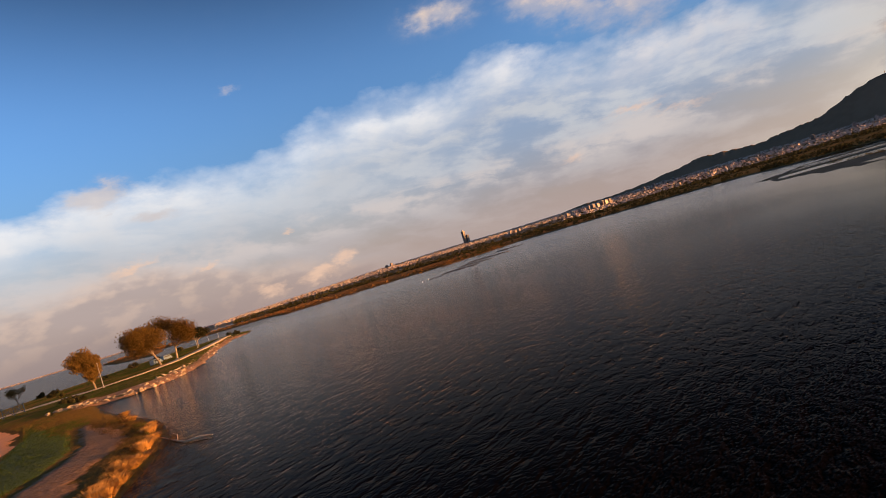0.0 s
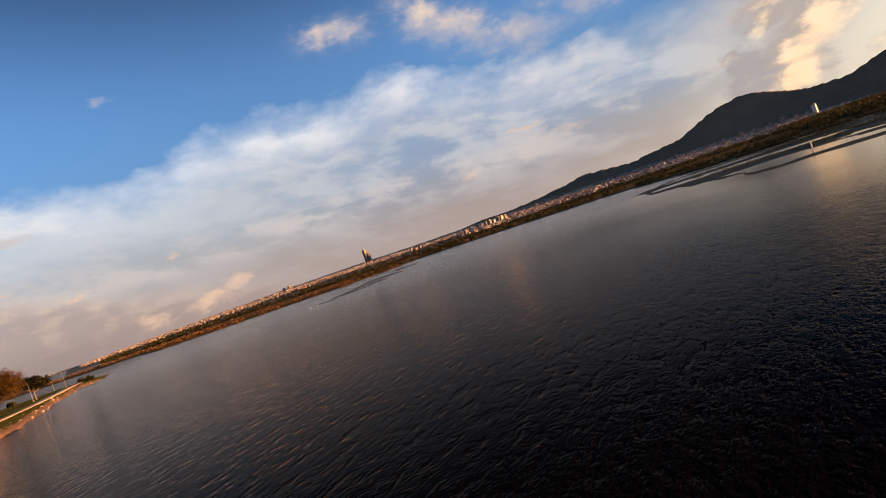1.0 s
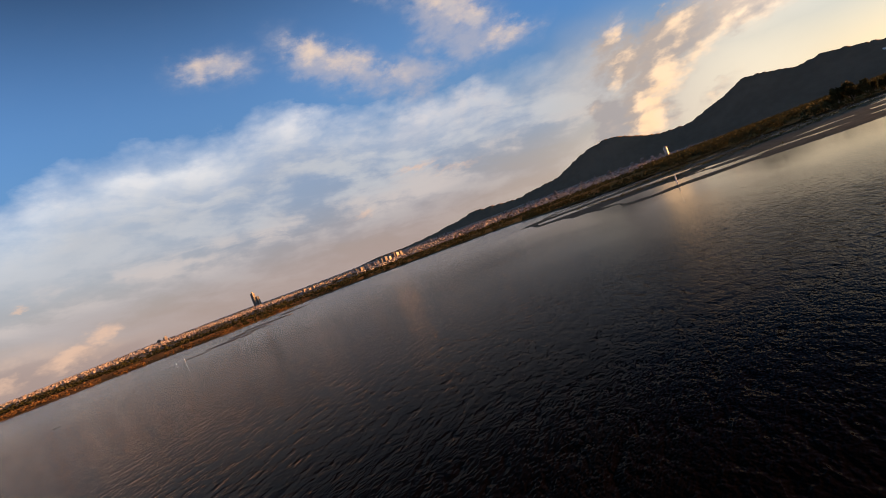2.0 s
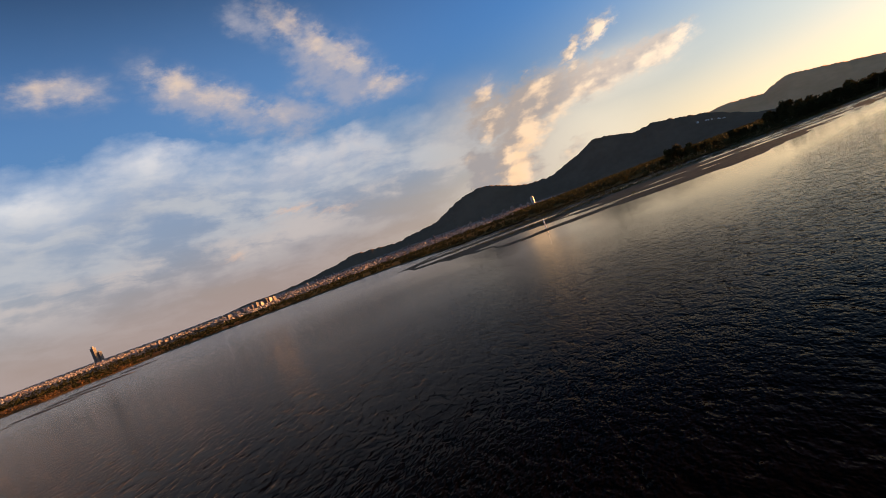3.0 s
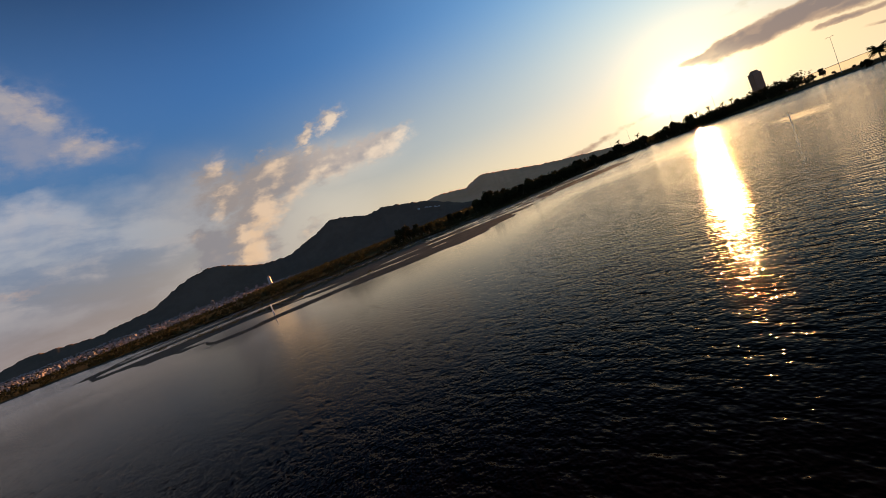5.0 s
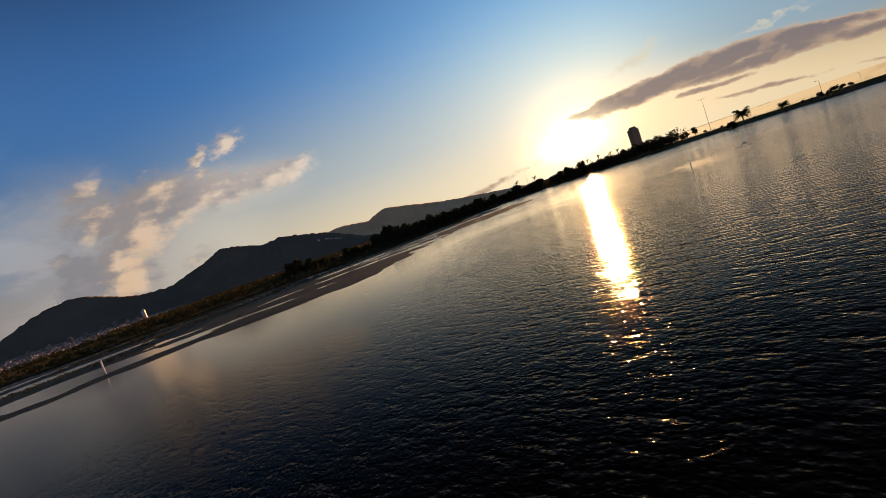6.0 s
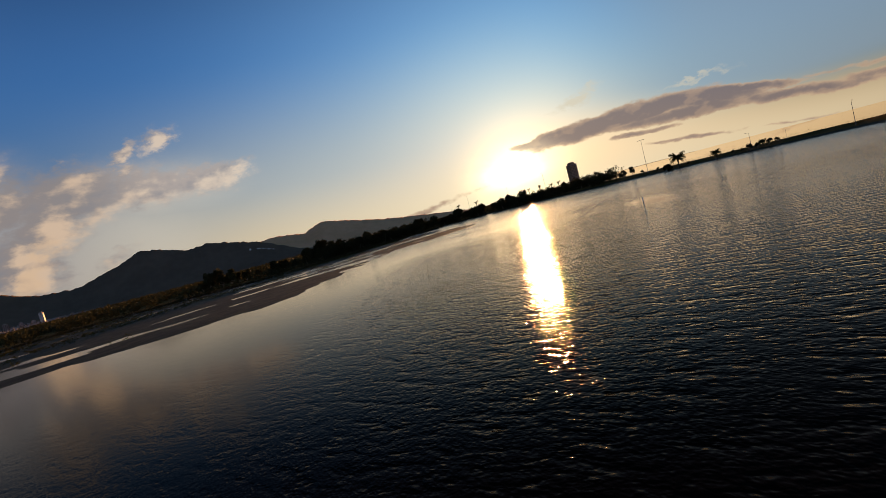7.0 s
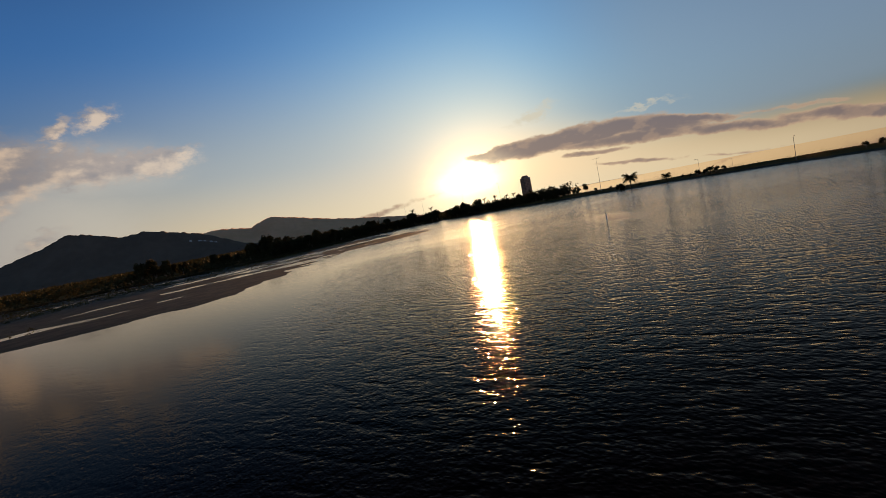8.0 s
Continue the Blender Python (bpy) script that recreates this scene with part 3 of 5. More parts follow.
BARS = [[(-15, 235), (10, 252), (35, 310), (60, 385), (45, 392), (15, 330), (-5, 262)], [(-31, 156), (-23, 158), (-19, 165), (-28, 163)]]


def land_height(x, y):
    x, y = np.asarray(x, float), np.asarray(y, float)
    near = 3.0 + 7.0 * np.clip((np.hypot(x, y) - 95) / 60, 0, 1)
    wx = x + near * (rough_noise(x / 22, y / 22, 3, 5) - 0.44)
    wy = y + near * (rough_noise(x / 22, y / 22, 3, 9) - 0.44)
    pen, main = np.maximum(inside_distance(wx, wy, PENINSULA), inside_distance(wx, wy, SPIT)), np.minimum(-inside_distance(wx, wy, BASIN), -inside_distance(wx, wy, SEA))
    s = np.maximum(pen, main)
    grain = rough_noise(x / 12, y / 12, 2, 2) - 0.45
    h = np.where(s < 0, np.maximum(s * 0.15, -3.0), 1.0 * (1 - np.exp(-s / 5)) + np.clip((main - 30) * 0.004, 0, 3))
    h = h + np.where(s > 0, grain * 0.5 * np.clip(s / 8, 0, 1), 0)
    dike = (x > 60) & (x < 420) & (y < -40) & (main > 0)
    h = h + np.where(dike, 1.2 * np.clip(main / 9, 0, 1), 0)
    m = inside_distance(wx, wy, FLATS)
    m = m + (rough_noise(x / 7, y / 7, 3, 17) - 0.44) * 14
    rill = rough_noise((0.73 * x - 0.68 * y) / 60, (0.68 * x + 0.73 * y) / 7, 4, 7) - 0.49
    flat = np.clip(m * 0.014, -1.5, 0.06) + np.clip((m - 45) * 0.004, 0, 0.5) + rill * 0.95 * np.clip(m / 15, 0.2, 1)
    h = np.where(m > -30, np.maximum(h, flat), h)
    for outline in BARS:
        m = inside_distance(wx, wy, outline)
        h = np.where(m > -6, np.maximum(h, np.clip(m * 0.02, -1.5, 0.03) + rill * 0.6), h)
    return h


def ground_z(x, y):
    return float(land_height(np.array([x]), np.array([y]))[0])


angles = np.radians(np.concatenate([np.arange(-62, -18, 0.22), np.arange(-18, 142, 0.4), np.arange(142, 298, 2.0)]))
rings = 8 * (4900 / 8) ** (np.arange(250) / 249)
A, Rr = np.meshgrid(angles, rings, indexing="ij")
X, Y = np.sin(A) * Rr, np.cos(A) * Rr
Z = land_height(X, Y)
na, nr = X.shape
verts = np.stack([X.ravel(), Y.ravel(), Z.ravel()], 1)
i0 = np.arange(na)[:, None] * nr + np.arange(nr - 1)[None, :]
i1 = ((np.arange(na) + 1) % na)[:, None] * nr + np.arange(nr - 1)[None, :]
quads = np.stack([i0, i0 + 1, i1 + 1, i1], -1).reshape(-1, 4)
ground = mesh_object("ground", verts.tolist(), quads.tolist() + [[k * nr for k in range(na)][::-1]], M_GROUND, smooth=True)
tagged(ground, "low grassy lagoon shore with brown mud flats", "ground", kind="structure")

ring = [(4950 * math.sin(a), 4950 * math.cos(a), 0.0) for a in (2 * math.pi * k / 96 for k in range(96))]
water = mesh_object("water", ring, [list(range(96))[::-1]], M_WATER)
tagged(water, "dark rippled lagoon water under an evening sky", "water", kind="structure")


# ---- mountains ----
def mountain(name, label, profile, crest, foot, mat, seed, step=0.12):
    """A range whose crest follows (bearing, height) and whose slope comes down towards the lagoon."""
    az_ = np.arange(profile[0][0], profile[-1][0] + step, step)
    top = np.interp(az_, [p[0] for p in profile], [p[1] for p in profile])
    kernel = np.ones(3) / 3
    top = np.convolve(np.pad(top, 1, mode="edge"), kernel, "valid")
    top = top + (rough_noise(az_ * 2.2, az_ * 0 + seed, 4, seed + 11) - 0.45) * 14 * np.clip(top / 100, 0, 1)
    down = np.concatenate([np.linspace(0, 1, 26), [1.06, 1.2]])
    A, S = np.meshgrid(np.radians(az_), down, indexing="ij")
    spur = rough_noise(np.degrees(A) * 0.55 + seed, S * 1.2 + seed, 4, seed)
    R = foot + (crest - foot) * S
    rise = np.clip(S, 0, 1) ** (1.25 + 0.45 * (spur - 0.45))
    rise = np.where(S > 1, np.maximum(1 - (S - 1) * 4, 0), rise)
    Z = top[:, None] * rise + (rough_noise(np.degrees(A) * 5, S * 14, 3, seed + 3) - 0.44) * 7 * np.clip(top[:, None] / 120, 0, 1) * np.clip(S * 4, 0, 1) - 3 * (S == 0)
    X, Y = np.sin(A) * R, np.cos(A) * R
    na, nr = X.shape
    i0 = np.arange(na - 1)[:, None] * nr + np.arange(nr - 1)[None, :]
    quads = np.stack([i0, i0 + 1, i0 + nr + 1, i0 + nr], -1).reshape(-1, 4)
    ob = mesh_object(name, np.stack([X.ravel(), Y.ravel(), Z.ravel()], 1).tolist(), quads.tolist(), mat, smooth=True)
    return tagged(ob, label, "mountain", kind="structure")


NEAR_RANGE = [(8, 0), (11, 14), (14.5, 52), (17, 66), (19.7, 62), (23.5, 80), (26.5, 108), (29, 134), (30.5, 126), (34, 104), (36, 124), (39, 144), (41.4, 220), (43, 254), (44.8, 274), (46, 264), (48.8, 191), (50.5, 167), (53, 161), (54.2, 191), (56.4, 240), (58.3, 297), (59.5, 287), (62.3, 237), (64.4, 250), (66.5, 220), (69.3, 174), (71, 121), (73, 61), (77, 0)]
FAR_RANGE = [(60, 217), (66, 233), (69.3, 209), (71.2, 217), (74, 185), (75.6, 239), (76.5, 245), (79, 201), (82.5, 136), (88, 68), (93, 12), (98, 0)]
mountain("mountain_range", "dark forested mountain range in evening shade", NEAR_RANGE, 3800, 3400, M_FOREST, 3)
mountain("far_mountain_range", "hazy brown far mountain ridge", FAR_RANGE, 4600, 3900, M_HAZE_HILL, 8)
# coast_haze paints the pale air before the far coast into its colour
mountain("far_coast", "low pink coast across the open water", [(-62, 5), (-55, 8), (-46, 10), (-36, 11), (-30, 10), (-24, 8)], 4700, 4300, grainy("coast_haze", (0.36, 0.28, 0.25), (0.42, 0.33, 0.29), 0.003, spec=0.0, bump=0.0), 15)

CITY = [(-27, 5), (-18, 18), (-8, 30), (2, 33), (8, 31), (12, 32), (20, 35), (30, 35), (40, 32), (48, 22), (54, 8), (60, 0)]
mountain("city_slope", "gentle brown slope under the town", CITY, 2450, 950, grainy("town_soil", (0.13, 0.10, 0.07), (0.08, 0.075, 0.05), 0.02), 21)


def city_z(az_, d):
    top = float(np.interp(az_, [p[0] for p in CITY], [p[1] for p in CITY]))
    return max(0.8, top * min(1.0, max(0.0, (d - 950) / 1500)) ** 1.15 - 1.0)


# ---- trees and plants ----
rng = random.Random(4)


def ball_point(r=1.0):
    while True:
        p = Vector((rng.uniform(-1, 1), rng.uniform(-1, 1), rng.uniform(-1, 1)))
        if p.length <= 1:
            return p * r


def leaf_quads(verts, faces, centre, spread, count, size):
    """Small leaves, each its own card, round a twig."""
    for _ in range(count):
        c = Vector(centre) + ball_point(spread)
        u = ball_point().normalized()
        w = u.orthogonal().normalized()
        k = size * rng.uniform(0.6, 1.3)
        b = len(verts)
        verts += [c - u * k, c + w * k * 0.5, c + u * k, c - w * k * 0.5]
        faces.append((b, b + 1, b + 2, b + 3))


def leaf_field(name, centres, spread, per, size, mat, label, category, seed):
    """Leaves round many places at once, joined into one growth that nobody could count."""
    g = np.random.default_rng(seed)
    c = np.repeat(np.asarray(centres, float), per, axis=0)
    n_ = len(c)
    c = c + g.normal(0, 0.5, (n_, 3)) * np.repeat(np.broadcast_to(spread, len(centres)), per)[:, None]
    u = g.normal(0, 1, (n_, 3))
    u /= np.linalg.norm(u, axis=1, keepdims=True)
    w = np.cross(u, g.normal(0, 1, (n_, 3)))
    w /= np.linalg.norm(w, axis=1, keepdims=True)
    k = (size * g.uniform(0.6, 1.3, n_))[:, None]
    verts = np.stack([c - u * k, c + w * k * 0.5, c + u * k, c - w * k * 0.5], 1).reshape(-1, 3)
    me = bpy.data.meshes.new(name)
    me.vertices.add(n_ * 4)
    me.vertices.foreach_set("co", verts.astype(np.float32).ravel())
    me.loops.add(n_ * 4)
    me.loops.foreach_set("vertex_index", np.arange(n_ * 4, dtype=np.int32))
    me.polygons.add(n_)
    me.polygons.foreach_set("loop_start", np.arange(0, n_ * 4, 4, dtype=np.int32))
    me.update(calc_edges=True)
    me.materials.append(mat)
    return tagged(new(name, me), label, category, kind="stuff")


def along(line, count_per_m, near, far, seed, left=True):
    """Places scattered in a strip beside a line of the plan."""
    g = np.random.default_rng(seed)
    out = []
    for (ax, ay), (bx, by) in zip(line, line[1:]):
        length = math.hypot(bx - ax, by - ay)
        k = max(1, int(length * count_per_m))
        u, off = g.random(k), g.uniform(near, far, k) * (1 if left else -1)
        out.append(np.stack([ax + (bx - ax) * u - (by - ay) / length * off, ay + (by - ay) * u + (bx - ax) / length * off], 1))
    return np.concatenate(out)


def make_tree(name, height, width, trunk, clumps, per, size, leaf, label, lean=0.0, low=0.35):
    """A trunk with limbs, and a crown of leaf clumps with gaps."""
    root = new(name)
    tagged(root, label, "tree")
    bm = bmesh.new()
    fork = Vector((lean * height * 0.2, 0, height * low))
    tube(bm, [(0, 0, -0.4), fork * 0.5 + Vector((0.1, 0.1, 0)), fork], [trunk, trunk * 0.8, trunk * 0.65], 7)
    verts, faces = [], []
    middle = Vector((lean * height * 0.35, 0, height * (low + 1.0) / 2))
    half = Vector((width / 2, width / 2, height * (1 - low) / 2))
    lobes = []
    for k in range(7):
        q = ball_point().normalized() * rng.uniform(0.4, 0.68)
        lobes.append((q, rng.uniform(0.30, 0.5)))
    for k in range(clumps):
        q, r_ = lobes[k % 7]
        p = q + ball_point().normalized() * r_ * rng.uniform(0.6, 1.0)
        p = middle + Vector((p.x * half.x, p.y * half.y, p.z * half.z)) * 0.92
        if k < 9:
            bend = fork.lerp(p, 0.5) + Vector((0, 0, -0.06 * height))
            tube(bm, [fork, bend, p], [trunk * 0.5, trunk * 0.28, trunk * 0.08], 5)
        leaf_quads(verts, faces, p, width * rng.uniform(0.10, 0.17), per, size)
    part("trunk", bm, M_BARK, root)
    mesh_object("crown", verts, faces, leaf, root)
    return root


def make_bush(name, height, width, leaf, label, per=26, size=0.45):
    root = new(name)
    tagged(root, label, "bush")
    bm = bmesh.new()
    for k in range(4):
        a = k * 1.6 + rng.random()
        tube(bm, [(0, 0, -0.2), (math.cos(a) * width * 0.15, math.sin(a) * width * 0.15, height * 0.35), (math.cos(a) * width * 0.3, math.sin(a) * width * 0.3, height * 0.7)], [0.07, 0.05, 0.02], 5)
    part("stems", bm, M_BARK, root)
    verts, faces = [], []
    for k in range(14):
        p = ball_point()
        p = Vector((p.x * width / 2, p.y * width / 2, height * (0.5 + 0.45 * p.z)))
        leaf_quads(verts, faces, p, width * 0.16, per, size)
    mesh_object("foliage", verts, faces, leaf, root)
    return root


def make_tuft(name, height, width, blades, mat, label):
    """Dry grass: many thin blades that fan out from one foot."""
    verts, faces = [], []
    for _ in range(blades):
        a, r, tilt = rng.uniform(0, 6.283), rng.uniform(0, width * 0.25), rng.uniform(0.1, 0.75)
        foot = Vector((math.cos(a) * r, math.sin(a) * r, -0.1))
        h = height * rng.uniform(0.6, 1.1)
        tip = foot + Vector((math.cos(a) * tilt * width * 0.6, math.sin(a) * tilt * width * 0.6, h))
        side = Vector((-math.sin(a), math.cos(a), 0)) * 0.03
        mid = foot.lerp(tip, 0.55) + Vector((0, 0, h * 0.12))
        b = len(verts)
        verts += [foot - side, foot + side, mid + side * 0.8, mid - side * 0.8, tip]
        faces += [(b, b + 1, b + 2, b + 3), (b + 3, b + 2, b + 4)]
    ob = mesh_object(name, verts, faces, mat)
    return tagged(ob, label, "grass tuft")


def make_palm(name, height, spread, fronds, label):
    root = new(name)
    tagged(root, label, "palm")
    bm = bmesh.new()
    tube(bm, [(0, 0, -0.3), (0.1, 0, height * 0.4), (0, 0.1, height * 0.82)], [0.38, 0.3, 0.33], 8)
    part("trunk", bm, M_PALM_BARK, root)
    verts, faces = [], []
    top = Vector((0, 0.1, height * 0.82))
    for k in range(fronds):
        a, rise = k * 2.399, rng.uniform(-0.1, 1.25)
        out = Vector((math.cos(a), math.sin(a), 0))
        side = Vector((-math.sin(a), math.cos(a), 0))
        last = None
        for j in range(9):
            u = j / 8
            p = top + out * spread / 2 * u + Vector((0, 0, (1.25 * rise * u - 0.7 * u * u) * spread * 0.45))
            if last is not None:
                for way in (-1, 1):
                    b = len(verts)
                    drop = Vector((0, 0, -0.35 * spread * 0.12))
                    verts += [last, p, p + side * way * spread * 0.13 * (1.15 - u) + drop + out * 0.15]
                    faces.append((b, b + 1, b + 2))
            last = p
    mesh_object("fronds", verts, faces, M_PALM, root)
    return root


def stand(ob, x, y, turn=0.0, size=1.0, z=None):
    zz = ground_z(x, y) if z is None else z
    ob.matrix_basis = Matrix.LocRotScale((x, y, zz), Euler((0, 0, turn)), (size, size, size))
    return ob


def again(ob, x, y, turn, size, z=None):
    zz = ground_z(x, y) if z is None else z
    c = copy_thing(ob, Matrix.Translation((x, y, zz)))
    c.matrix_basis = Matrix.LocRotScale((x, y, zz), Euler((0, 0, turn)), (size, size, size))
    return c


# the trees of the peninsula
stand(make_tree("olive_green_tree", 15.0, 11.0, 0.34, 120, 150, 0.26, M_LEAF, "bushy olive-green tree with two pale trunks", -0.1, 0.2), -119, 158, 0.4)
stand(make_tree("broad_tree", 14.2, 17.5, 0.42, 130, 150, 0.26, M_LEAF, "broad tree with pale leaning trunk, lit orange", -0.5, 0.3), -112, 183, 0.3, 1.12)
stand(make_tree("tall_round_tree", 16.5, 15.5, 0.40, 125, 150, 0.26, M_LEAF, "tall round tree lit orange by low sun", 0.2, 0.26), -115, 199, 1.3, 1.1)
stand(make_tree("low_round_tree", 9.5, 14.0, 0.30, 60, 90, 0.36, M_LEAF_FAR, "low dark round tree behind the path"), -136, 257, 2.0)
stand(make_tree("small_bare_tree", 9.0, 7.5, 0.22, 28, 40, 0.2, M_LEAF, "small thin tree beside the blue railing", 0.1, 0.4), -149, 163, 0.0)
bush = stand(make_bush("shrub", 2.2, 3.2, M_LEAF_FAR, "dark green shrub on the grassy shore"), -183, 212)
bush["group"] = "shrubs on the shore"
for x, y, k in [(-175, 210, 0.9), (-126, 279, 0.8), (-129, 288, 1.0), (-122, 274, 0.6), (-152, 268, 1.1), (-148, 240, 0.9), (-150, 205, 0.8), (-139, 300, 0.9), (-157, 235, 1.2), (-160, 190, 0.9), (-108, 133, 0.7), (-103, 128, 0.8), (-96, 122, 0.6), (-112, 136, 0.6), (-140, 170, 0.7)]:
    again(bush, x, y, k * 9, k)

# woods round the lagoon: a few grown trees, set out again and again
KINDS = [make_tree("shore_tree", h, w, 0.25, c, 30, 0.75, M_LEAF_FAR, "dark round tree in the shore wood", 0, lo) for h, w, c, lo in ((9, 8, 24, 0.08), (8, 6.5, 22, 0.06), (10, 7.5, 26, 0.1), (7, 7.5, 22, 0.05), (11.5, 9, 28, 0.08))]
for k in KINDS:
    k["group"] = "trees of the shore wood"
placed = [0]


def wood(line, spacing, size, inland, jitter, depth=1):
    """Sets trees along a line of the plan."""
    for (ax, ay), (bx, by) in zip(line, line[1:]):
        length = math.hypot(bx - ax, by - ay)
        nx, ny = (by - ay) / length, -(bx - ax) / length
        for row in range(depth):
            for k in range(max(1, int(length / spacing))):
                u = (k + rng.random() * 0.7) / max(1, int(length / spacing))
                off = inland + row * 9 + rng.uniform(-jitter, jitter)
                x, y = ax + (bx - ax) * u + nx * off, ay + (by - ay) * u + ny * off
                s_ = size * rng.uniform(0.75, 1.2)
                i = placed[0]
                placed[0] += 1
                kind = KINDS[i % len(KINDS)]
                if i < len(KINDS):
                    stand(kind, x, y, rng.uniform(0, 6), s_)
                else:
                    again(kind, x, y, rng.uniform(0, 6), s_)


wood([(452, -24), (475, 0), (470, 40), (402, 78), (372, 90)], 4.0, 0.8, 8, 3, 3)
wood([(372, 90), (345, 102)], 4.5, 1.05, 14, 2, 2)
wood([(345, 100), (316, 128), (322, 152)], 6.5, 0.72, 12, 1.0, 1)
wood([(322, 152), (320, 180)], 5.5, 0.85, 14, 2, 2)


def hedge(name, line, per_m, near, far, tall, mat, label, seed, left, per=9, size=0.75):
    """A belt of trees or brush, as tall as told, thick to the ground."""
    g = np.random.default_rng(seed)
    foot = along(line, per_m, near, far, seed, left)
    z = land_height(foot[:, 0], foot[:, 1])
    lump = 0.55 + 0.9 * (rough_noise(foot[:, 0] / 9, foot[:, 1] / 9, 3, seed) - 0.1)
    places = []
    for level in np.arange(0.1, 1.0, 1.3 / tall):
        q = np.column_stack([foot + g.normal(0, 0.8, foot.shape), z + tall * level * lump])
        places.append(q)
    return leaf_field(name, np.concatenate(places), 1.5, per, size, mat, label, "woods", seed)


hedge("far_woods", [(312, 185), (287, 228), (242, 266), (232, 312), (237, 390), (192, 446), (132, 496), (76, 516), (20, 446)], 0.7, 4, 30, 3.2, M_LEAF_FAR, "dark belt of far trees along the bank", 41, False)
hedge("shore_undergrowth", [(380, -68), (430, -47), (475, 0), (470, 40), (402, 78), (345, 101)], 1.6, 3, 22, 7.4, M_LEAF_FAR, "dense dark undergrowth below the shore wood", 42, False)
hedge("row_undergrowth", [(345, 101), (308, 122), (315, 150), (312, 185)], 0.8, 3, 14, 1.8, M_LEAF_FAR, "low dark scrub under the tree row", 43, False)
wood([(372, -74), (400, -60), (432, -46)], 4.5, 0.52, 8, 3, 2)
wood([(428, -50), (452, -28)], 4.5, 0.68, 9, 3, 2)

# the wooded plain behind the shore
g = np.random.default_rng(48)
far_off = [(radians(a), d) for a, d in zip(g.uniform(46, 106, 6500), 360 + 1300 * g.random(6500) ** 1.4)]
foot = np.array([(62 + math.sin(a) * d, 37 + math.cos(a) * d) for a, d in far_off])
foot = foot[(inside_distance(foot[:, 0], foot[:, 1], BASIN) < -30) & (inside_distance(foot[:, 0], foot[:, 1], SEA) < -20)]
leaf_field("plain_woods", np.column_stack([foot, land_height(foot[:, 0], foot[:, 1]) + 1.8]), 3.0, 12, 1.3, M_LEAF_FAR, "dark scattered woods of the plain", "woods", 48)

# brush, grasses and marsh plants past counting
hedge("marsh_brush", BASIN[22:30], 0.7, 3, 42, 1.7, leaves("russet_brush", (0.20, 0.10, 0.038), (0.12, 0.066, 0.028)), "russet brush along the far bank", 44, False, 8, 0.8)
hedge("dike_grass", [(100, -150), (160, -122), (205, -118), (245, -114), (285, -105), (325, -90), (370, -70)], 1.6, 1.5, 9, 0.3, M_LEAF_FAR, "dark rough grass along the dike", 45, False, 30, 0.13)
foot = along([(470, 40), (402, 78), (345, 100), (305, 120), (312, 150), (310, 180), (285, 225), (240, 262), (230, 310)], 6, 0, 16, 46, True)
leaf_field("bank_grass", np.column_stack([foot, land_height(foot[:, 0], foot[:, 1]) + 0.3]), 0.8, 12, 0.3, leaves("bank_grass", (0.045, 0.032, 0.014), (0.028, 0.024, 0.010)), "tall dry grass along the bank", "grass", 46)
g = np.random.default_rng(47)
foot = np.column_stack([g.uniform(120, 420, 16000), g.uniform(30, 265, 16000)])
deep = inside_distance(foot[:, 0], foot[:, 1], FLATS)
keep = (deep > 25) & (rough_noise(foot[:, 0] / 25, foot[:, 1] / 25, 3, 31) > 0.38 + 0.16 * np.clip(1 - deep / 90, 0, 1))
foot = foot[keep]
leaf_field("marsh_plants", np.column_stack([foot, land_height(foot[:, 0], foot[:, 1]) + 0.12]), 0.7, 7, 0.26, leaves("marsh_green", (0.07, 0.058, 0.02), (0.045, 0.043, 0.016)), "low olive marsh plants on the mud flats", "marsh plants", 47)

# palms and small trees on the dike
palm = stand(make_palm("date_palm", 6.4, 8.0, 120, "wide date palm dark against the sunset"), 321, -91)
palm["group"] = "palms on the dike"
companion = again(bush, 327, -88, 1.0, 1.5)
tagged(companion, "dark round bush beside the date palm", "bush", "trees on the dike")
again(palm, 301, -100, 1.0, 0.6)
again(palm, 281, -110, 2.0, 0.42)
small = make_tree("dike_tree", 3.4, 3.4, 0.2, 21, 30, 0.26, M_LEAF_FAR, "small dark tree on the dike", 0.1, 0.18)
small["group"] = "trees on the dike"
stand(small, 326, -88, 0)
for x, y, k in [(317, -94, 0.6), (294, -104, 0.6), (290, -106, 0.5), (286, -107, 1.0), (283, -109, 0.85), (278, -111, 0.9), (274, -112, 0.75), (216, -122, 0.7), (210, -122, 0.8), (352, -84, 0.7), (366, -78, 0.9), (340, -88, 0.6), (384, -72, 1.1), (400, -66, 1.0)]:
    again(small, x, y, k * 20, k)
tall_palm = stand(make_palm("fan_palm", 12.5, 4.2, 26, "tall slender fan palm above the shore wood"), 456, -44)
tall_palm["group"] = "fan palms"
for x, y, k in [(462, -36, 0.95), (468, -30, 1.0), (450, -52, 0.9), (446, -57, 0.93), (492, 6, 1.1), (498, 22, 1.15), (420, -70, 0.75)]:
    again(tall_palm, x, y, k * 8, k)


